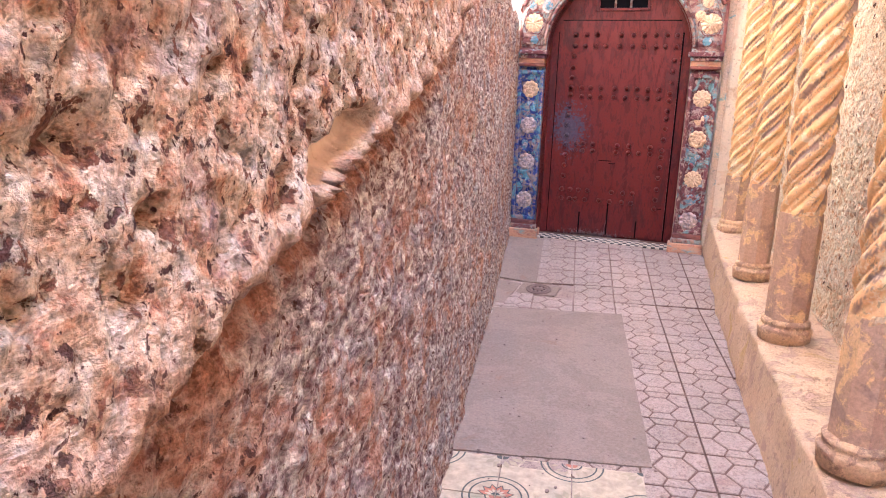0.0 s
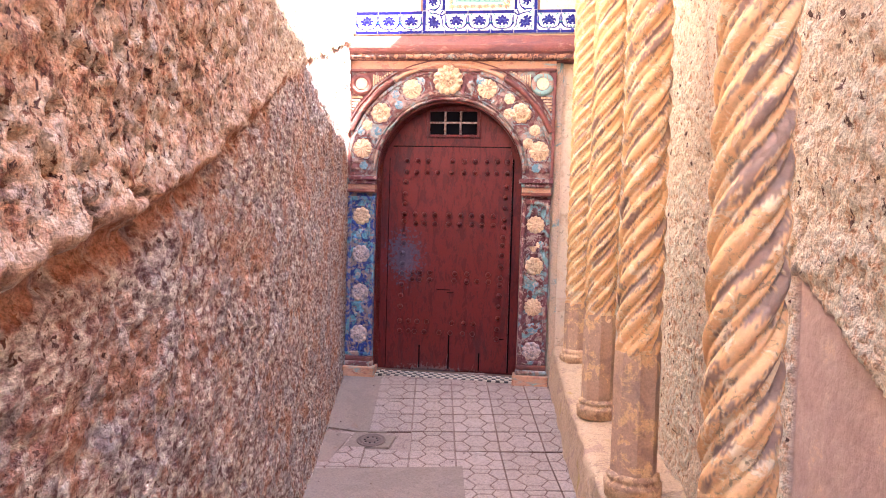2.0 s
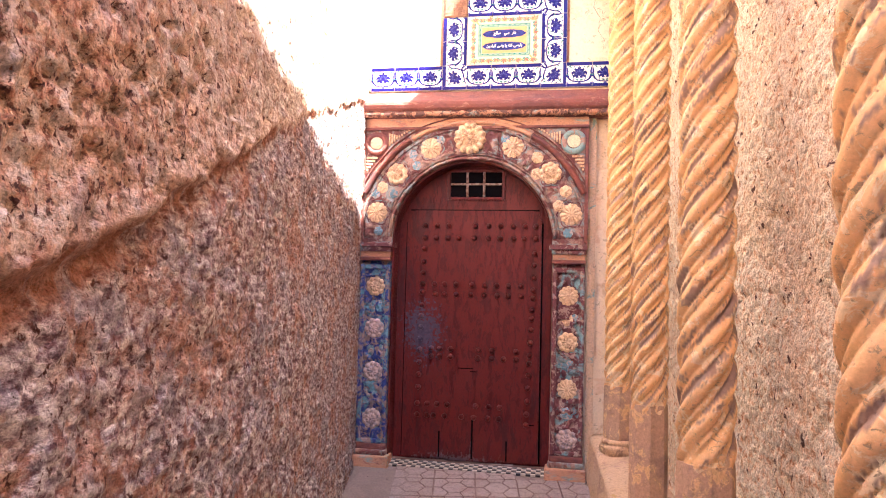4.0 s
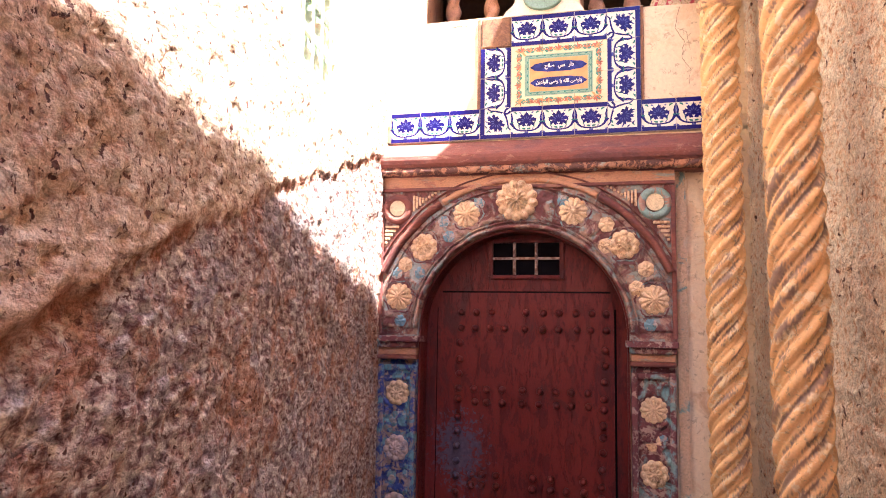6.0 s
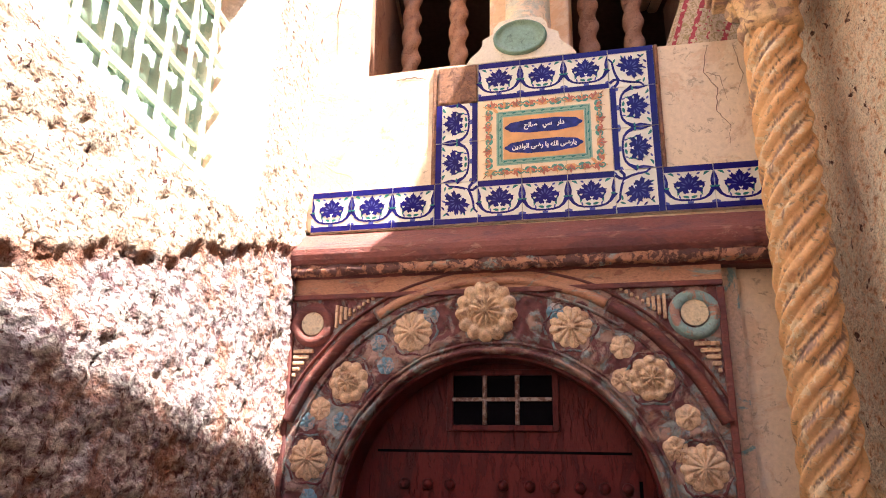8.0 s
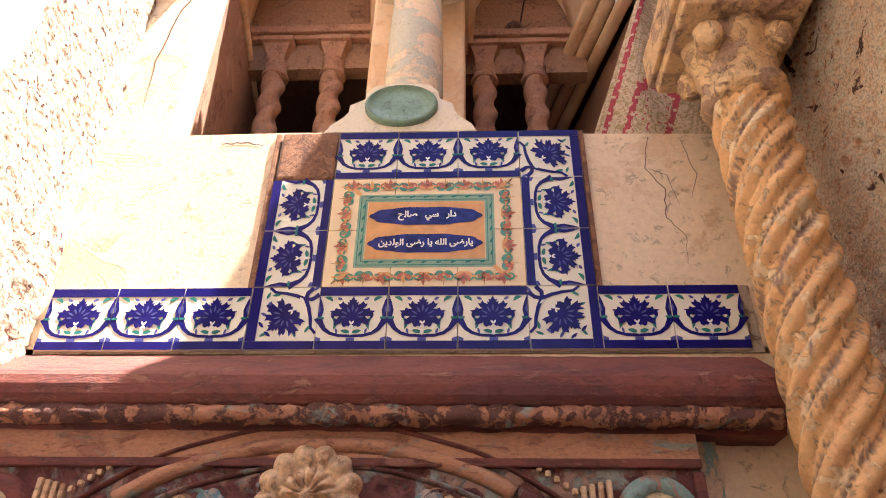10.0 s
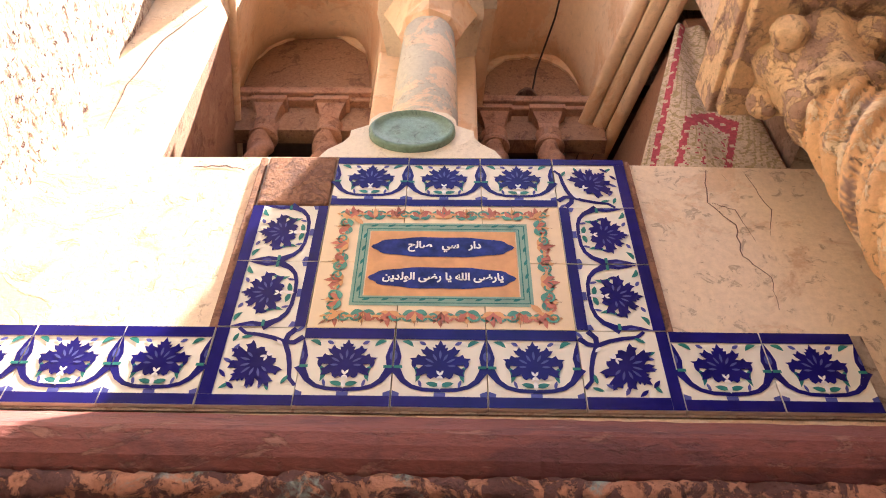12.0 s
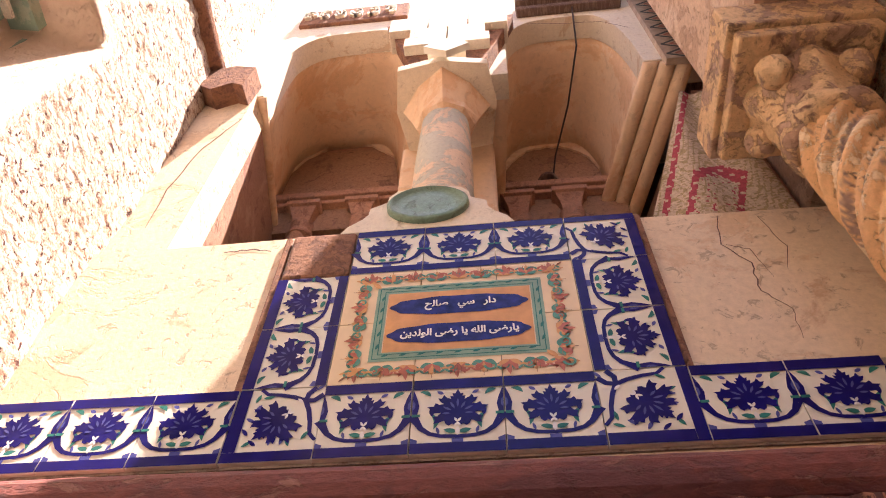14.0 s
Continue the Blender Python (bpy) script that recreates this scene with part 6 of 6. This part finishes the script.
# flat uprights in front, thin rails behind them, wavy green sheets at the back
for k in range(6):
    z = 2.585 + 0.165 * k
    bm = bmesh.new()
    bar(bm, on_west(W0, z, -0.158), on_west(W1, z + 0.004, -0.158), 0.014, 0.018)
    part("lattice_rail", bm, M_LATTICE, win, "thin rust-streaked lattice rail")
for k in range(7):
    y = -0.655 - 0.125 * k
    bm = bmesh.new()
    bar(bm, on_west(y, 2.42, -0.138), on_west(y + 0.02, 3.50, -0.138), 0.024, 0.006)
    part("lattice_bar", bm, M_LATTICE, win)
for j in range(8):
    for k in range(-1, 6):
        y0, y1 = -0.655 - 0.125 * j, -0.655 - 0.125 * (j - 1) - 0.002
        z0, z1 = max(2.42, 2.585 + 0.165 * k), 2.585 + 0.165 * (k + 1) - 0.002
        bm = bmesh.new()
        rows = []
        for q in range(7):
            w = q / 6
            bulge = 0.016 * math.sin(math.pi * w) + 0.006 * math.sin(5 * w + j + 2 * k)
            rows.append([(y0 + (y1 - y0) * w, z0, -0.185 + bulge), (y0 + (y1 - y0) * w, z1, -0.178 + 0.6 * bulge)])
        front_ = [[bm.verts.new(on_west(*p)) for p in r] for r in rows]
        back_ = [[bm.verts.new(on_west(p[0], p[1], p[2] - 0.005)) for p in r] for r in rows]
        for q in range(6):
            bm.faces.new((front_[q][0], front_[q + 1][0], front_[q + 1][1], front_[q][1]))
            bm.faces.new((back_[q][1], back_[q + 1][1], back_[q + 1][0], back_[q][0]))
            bm.faces.new((front_[q][1], front_[q + 1][1], back_[q + 1][1], back_[q][1]))
            bm.faces.new((back_[q][0], back_[q + 1][0], front_[q + 1][0], front_[q][0]))
        bm.faces.new((front_[0][0], front_[0][1], back_[0][1], back_[0][0]))
        bm.faces.new((front_[6][1], front_[6][0], back_[6][0], back_[6][1]))
        part("pane", bm, M_GLASSGREEN, win, "", True)
bm = bmesh.new()
bar(bm, on_west(-1.44, 3.47, -0.188), on_west(-0.50, 3.50, -0.188), 0.08, 0.07)
part("window_head", bm, M_GLASSGREEN, win, "peeling pale green head board")
bm = bmesh.new()
bar(bm, on_west(-0.525, 2.42, -0.188), on_west(-0.455, 3.45, -0.188), 0.05, 0.035)
part("window_frame", bm, M_GLASSGREEN, win, "pale green stile with rusty stains")
bm = bmesh.new()
bar(bm, on_west(-1.44, 2.405, -0.186), on_west(-0.54, 2.405, -0.186), 0.03, 0.15)
part("window_sill", bm, M_WHITE, win)

# old brown timber let into the wall head, running out from the corner
bm = bmesh.new()
rows = []
for i in range(41):
    y = -0.01 - 1.1 * i / 40
    cx = float(west_x(np.float64(y), np.float64(4.2))) - 0.012
    rows.append([bm.verts.new((cx + (0.052 + 0.010 * noise.noise(Vector((y * 9, k, 2)))) * math.cos(a), y, 4.27 + (0.055 + 0.012 * noise.noise(Vector((y * 7, k, 5)))) * math.sin(a)))
                 for k, a in enumerate(np.linspace(0, 2 * math.pi, 11)[:-1])])
for lo, hi in zip(rows, rows[1:]):
    for k in range(10):
        bm.faces.new((lo[k], lo[(k + 1) % 10], hi[(k + 1) % 10], hi[k]))
bm.faces.new(rows[0][::-1]), bm.faces.new(rows[-1])
bmesh.ops.recalc_face_normals(bm, faces=bm.faces)
tagged(part("beam", bm, M_BRICK, None, "", True), "weathered red-brown timber along the head of the wall", "beam", kind="structure")

# ---- floor: cement slab, drain, tiles ----
bm = bmesh.new()
r5 = random.Random(3)
corners = [(-0.46, -1.62), (0.30, -1.44), (0.563, -3.12), (-0.16, -3.27)]
outl = []
for (x0, y0), (x1, y1) in zip(corners, corners[1:] + corners[:1]):
    for k in range(14):
        s = k / 14
        outl.append((x0 + (x1 - x0) * s + 0.006 * (r5.random() - 0.5), y0 + (y1 - y0) * s + 0.006 * (r5.random() - 0.5)))
slab(bm, outl, -0.4, lambda x, y: floor_z(y) + 0.006)
tagged(part("cement_slab", bm, M_CONCRETE), "smooth mauve cement slab patched into the tiles", "slab", kind="structure")
drain = empty("floor_drain", Matrix.Translation((-0.263, -1.155, floor_z(-1.155) + 0.002)) @ Matrix.Rotation(radians(7), 4, "X"), label="round cast iron drain cover in cement", category="drain")
bm = bmesh.new()
lathe(bm, [(0.085, -0.01), (0.085, 0.004), (0.078, 0.006), (0.072, 0.002), (0.064, 0.002), (0.060, 0.006), (0.054, 0.006), (0.050, 0.002), (0.03, 0.002), (0.026, 0.005), (0.004, 0.005)], 32)
part("cover", bm, M_CASTIRON, drain, "", True)
# slots are small black blocks, their inner shade given by colour
bm = bmesh.new()
for k in range(8):
    a = 2 * math.pi * k / 8
    box(bm, 0.038 * math.cos(a) - 0.005, 0.038 * math.cos(a) + 0.005, 0.038 * math.sin(a) - 0.005, 0.038 * math.sin(a) + 0.005, 0.001, 0.0035)
part("slot", bm, M_GAPSHADE, drain)
bm = bmesh.new()
pts = [(-0.135, -0.10), (0.12, -0.075), (0.13, 0.085), (-0.12, 0.10)]
slab(bm, pts, -0.02, -0.0005)
part("cement_collar", bm, M_CONCRETE, drain)

# grooved cement tiles, one mesh shared by all
TS = 0.255


def floor_tile_mesh():
    bm = bmesh.new()
    h = TS / 2
    box(bm, -h + 0.002, h - 0.002, -h + 0.002, h - 0.002, -0.02, -0.003, 0, 1)
    a, b, c = 0.17, 0.36, 0.20
    hexa = [(a, .5), (b, c), (1 - b, c), (1 - a, .5), (1 - b, 1 - c), (b, 1 - c)]
    cells_ = [hexa,
              [(0, 0), (b * 0.75, 0), (b, c), (a, .5), (0, .5)], [(1 - b * 0.75, 0), (1, 0), (1, .5), (1 - a, .5), (1 - b, c)],
              [(0, .5), (a, .5), (b, 1 - c), (b * 0.75, 1), (0, 1)], [(1 - a, .5), (1, .5), (1, 1), (1 - b * 0.75, 1), (1 - b, 1 - c)],
              [(b * 0.75, 0), (1 - b * 0.75, 0), (1 - b, c), (b, c)], [(b, 1 - c), (1 - b, 1 - c), (1 - b * 0.75, 1), (b * 0.75, 1)]]
    for poly in cells_:
        mx = sum(p[0] for p in poly) / len(poly)
        my = sum(p[1] for p in poly) / len(poly)
        def at(p, k, z):
            x, y = mx + (p[0] - mx) * k, my + (p[1] - my) * k
            return bm.verts.new(((x - .5) * (TS - 0.003), (y - .5) * (TS - 0.003), z))
        top = [at(p, 0.90, 0.0) for p in poly]
        low = [at(p, 0.93, -0.0032) for p in poly]
        bm.faces.new(top)
        for i in range(len(poly)):
            j = (i + 1) % len(poly)
            bm.faces.new((low[i], low[j], top[j], top[i]))
    bmesh.ops.recalc_face_normals(bm, faces=bm.faces)
    return finish_mesh("tile", bm, [M_FLOORTILE, M_JOINT])


ME_FT = floor_tile_mesh()
nt = M_FLOORTILE.node_tree
link = nt.nodes["Principled BSDF"].inputs["Base Color"].links[0].from_socket
oi = nt.nodes.new("ShaderNodeObjectInfo")
speck = ramp(nt, cells(nt, coords(nt), 160), [(0.28, 0.55), (0.42, 1.0)])
nt.links.new(mix(nt, 0.6, mix(nt, 1.0, link, ramp(nt, oi.outputs["Random"], [(0.0, 0.82), (1.0, 1.0)]), "MULTIPLY"), speck, "MULTIPLY"), nt.nodes["Principled BSDF"].inputs["Base Color"])
way = Vector((-0.15, 1.0)).normalized()
across = Vector((way.y, -way.x))
org = Vector((0.02, -1.50))
turn = math.degrees(math.atan2(across.y, across.x))


def inside(p, poly):
    hit = False
    for (x0, y0), (x1, y1) in zip(poly, poly[1:] + poly[:1]):
        if (y0 > p[1]) != (y1 > p[1]) and p[0] < (x1 - x0) * (p[1] - y0) / (y1 - y0) + x0:
            hit = not hit
    return hit


inner = [(-0.38, -1.70), (0.22, -1.54), (0.48, -3.05), (-0.08, -3.17)]
decor = [(-0.3, -3.26), (0.58, -3.10), (0.74, -4.2), (-0.05, -4.4)]
for i in range(-5, 7):
    for j in range(-17, 7):
        c = org + across * ((i + 0.5) * TS) + way * ((j + 0.5) * TS)
        if c.y > -0.03 or c.y < -5.6:
            continue
        if c.x < float(west_x(np.float64(c.y), np.float64(0.0))) - 0.05 or c.x > kerb_x(c.y) + 0.12:
            continue
        if inside(c, inner) or inside(c, decor) or (c - Vector((-0.263, -1.155))).length < 0.13 or (c.x < -0.14 and -1.16 < c.y < -0.15 and c.x < -0.3):
            continue
        slope = math.degrees(math.atan((floor_z(c.y + 0.05) - floor_z(c.y - 0.05)) / 0.1))
        r = random.Random(i * 97 + j)
        m = Matrix.Translation((c.x, c.y, floor_z(c.y) + 0.001 * (r.random() - 0.5))) @ Matrix.Rotation(radians(slope), 4, "X") @ Matrix.Rotation(radians(turn), 4, "Z")
        shared("tile", ME_FT, floor, m)
# smooth cement fill by the west wall
bm = bmesh.new()
slab(bm, [(-0.78, -0.14), (-0.30, -0.14), (-0.20, -1.02), (-0.36, -1.04), (-0.62, -1.0)], -0.4, lambda x, y: floor_z(y) - 0.002)
slab(bm, [(-0.66, -1.06), (-0.40, -1.08), (-0.42, -1.6), (-0.56, -1.62)], -0.4, lambda x, y: floor_z(y) - 0.002)
tagged(part("cement_fill", bm, M_CONCRETE), "grey cement fill between tiles and alley wall", "slab", kind="structure")


# patterned cement tiles at the street end
def decor_mesh(flip):
    bm = bmesh.new()
    h = TS / 2 - 0.002
    box(bm, -h, h, -h, h, -0.02, 0.0, 0.001, 0)

    def fig(pts, z, mi):
        vs = [bm.verts.new((x, y, z)) for x, y in pts]
        f = bm.faces.new(vs)
        f.material_index = mi
        f.normal_update()
        if f.normal.z < 0:
            f.normal_flip()

    def ring(cx, cy, r0, r1, a0, a1, mi, z):
        n = 8
        for k in range(n):
            b0, b1 = radians(a0 + (a1 - a0) * k / n), radians(a0 + (a1 - a0) * (k + 1) / n)
            fig([(cx + r0 * math.cos(b0), cy + r0 * math.sin(b0)), (cx + r1 * math.cos(b0), cy + r1 * math.sin(b0)), (cx + r1 * math.cos(b1), cy + r1 * math.sin(b1)), (cx + r0 * math.cos(b1), cy + r0 * math.sin(b1))], z, mi)
    # quarter flower in one corner, two outlined bands round it, olive leaves over the rest
    for a in (15, 45, 75):
        c, q = math.cos(radians(a)), math.sin(radians(a))
        for k, (r0, wd, mi) in enumerate(((0.066, 0.015, 1), (0.060, 0.011, 2), (0.040, 0.005, 0))):
            fig([(-h + 0.014 * c, -h + 0.014 * q), (-h + 0.6 * r0 * c - wd * q, -h + 0.6 * r0 * q + wd * c), (-h + r0 * c, -h + r0 * q), (-h + 0.6 * r0 * c + wd * q, -h + 0.6 * r0 * q - wd * c)], 0.0008 + 0.0004 * k, mi)
    ring(-h, -h, 0.0001, 0.014, 0, 90, 1, 0.0022)
    ring(-h, -h, 0.084, 0.090, 0, 90, 1, 0.0009)
    ring(-h, -h, 0.108, 0.114, 0, 90, 1, 0.0009)
    ring(h, h, 0.084, 0.090, 180, 270, 1, 0.0011)
    ring(h, h, 0.108, 0.114, 180, 270, 1, 0.0011)
    ring(h, h, 0.0001, 0.020, 180, 270, 2, 0.0011)
    ring(h, h, 0.030, 0.036, 180, 270, 1, 0.0013)
    for cx_, cy_, a0 in ((h, -h, 135), (-h, h, 315), (h, h, 225)):
        for da in (-28, 0, 28):
            c, q = math.cos(radians(a0 + da)), math.sin(radians(a0 + da))
            r0, r1, wd = (0.046, 0.078, 0.007) if cx_ == cy_ else (0.030, 0.085, 0.012)
            fig([(cx_ + r0 * c, cy_ + r0 * q), (cx_ + (r0 + r1) / 2 * c - wd * q, cy_ + (r0 + r1) / 2 * q + wd * c), (cx_ + r1 * c, cy_ + r1 * q), (cx_ + (r0 + r1) / 2 * c + wd * q, cy_ + (r0 + r1) / 2 * q - wd * c)], 0.0017, 3)
    ring(h, -h, 0.0001, 0.022, 90, 180, 1, 0.0019)
    ring(-h, h, 0.0001, 0.022, 270, 360, 1, 0.0019)
    return finish_mesh("patterned_tile", bm, [M_CTILE, M_CDARK, M_CRED, M_COLIVE])


ME_D = decor_mesh(0)
for i in range(-1, 2):
    for j in range(4):
        c = Vector((0.10, -3.23)) + across * (i * TS + 0.06) + way * (-(j + 0.5) * TS)
        m = Matrix.Translation((c.x, c.y, floor_z(c.y))) @ Matrix.Rotation(radians(1.7), 4, "X") @ Matrix.Rotation(radians(turn + 90 * ((i % 2) + (3 if (j % 2) and (i % 2) else 0) + (1 if (j % 2) and not (i % 2) else 0) * 1 + (0))), 4, "Z")
        shared("patterned_tile", ME_D, floor, m)

# chequered mosaic strip at the threshold
MOS = 0.031
for mat_, nm in ((M_BLACKMOS, "black_mosaic"), (M_WHITEMOS, "white_mosaic")):
    bm = bmesh.new()
    box(bm, -MOS / 2 + 0.001, MOS / 2 - 0.001, -MOS / 2 + 0.001, MOS / 2 - 0.001, -0.012, 0.0, 0.001)
    me = finish_mesh(nm, bm, [mat_])
    for i in range(-17, 18):
        for j in range(4):
            if ((i + j) % 2 == 0) == (nm == "black_mosaic"):
                y = 0.035 - (j + 0.5) * MOS
                shared(nm, me, floor, Matrix.Translation((i * MOS, y, floor_z(y) + 0.003)))
bm = bmesh.new()
box(bm, -0.53, 0.53, 0.036, 0.30, -0.3, 0.006)
tagged(part("threshold", bm, M_JOINT), "worn dark stone threshold under the door", "threshold", kind="structure")

# scattered crumbs and grit
bm = bmesh.new()
r6 = random.Random(21)
for k in range(240):
    y = -0.2 - 4.0 * r6.random()
    x = float(west_x(np.float64(y), np.float64(0))) + 0.06 + (kerb_x(y) - float(west_x(np.float64(y), np.float64(0))) - 0.1) * r6.random() ** 1.3
    s = 0.003 + 0.006 * r6.random() ** 3
    bmesh.ops.create_icosphere(bm, subdivisions=1, radius=s, matrix=Matrix.Translation((x, y, floor_z(y) + 0.006 + s * 0.5)) @ Matrix.Diagonal((1, 0.6 + r6.random(), 0.6, 1)))
tagged(part("grit", bm, M_PEBBLE), "scattered grit and crumbs on the alley floor", "debris", kind="stuff")
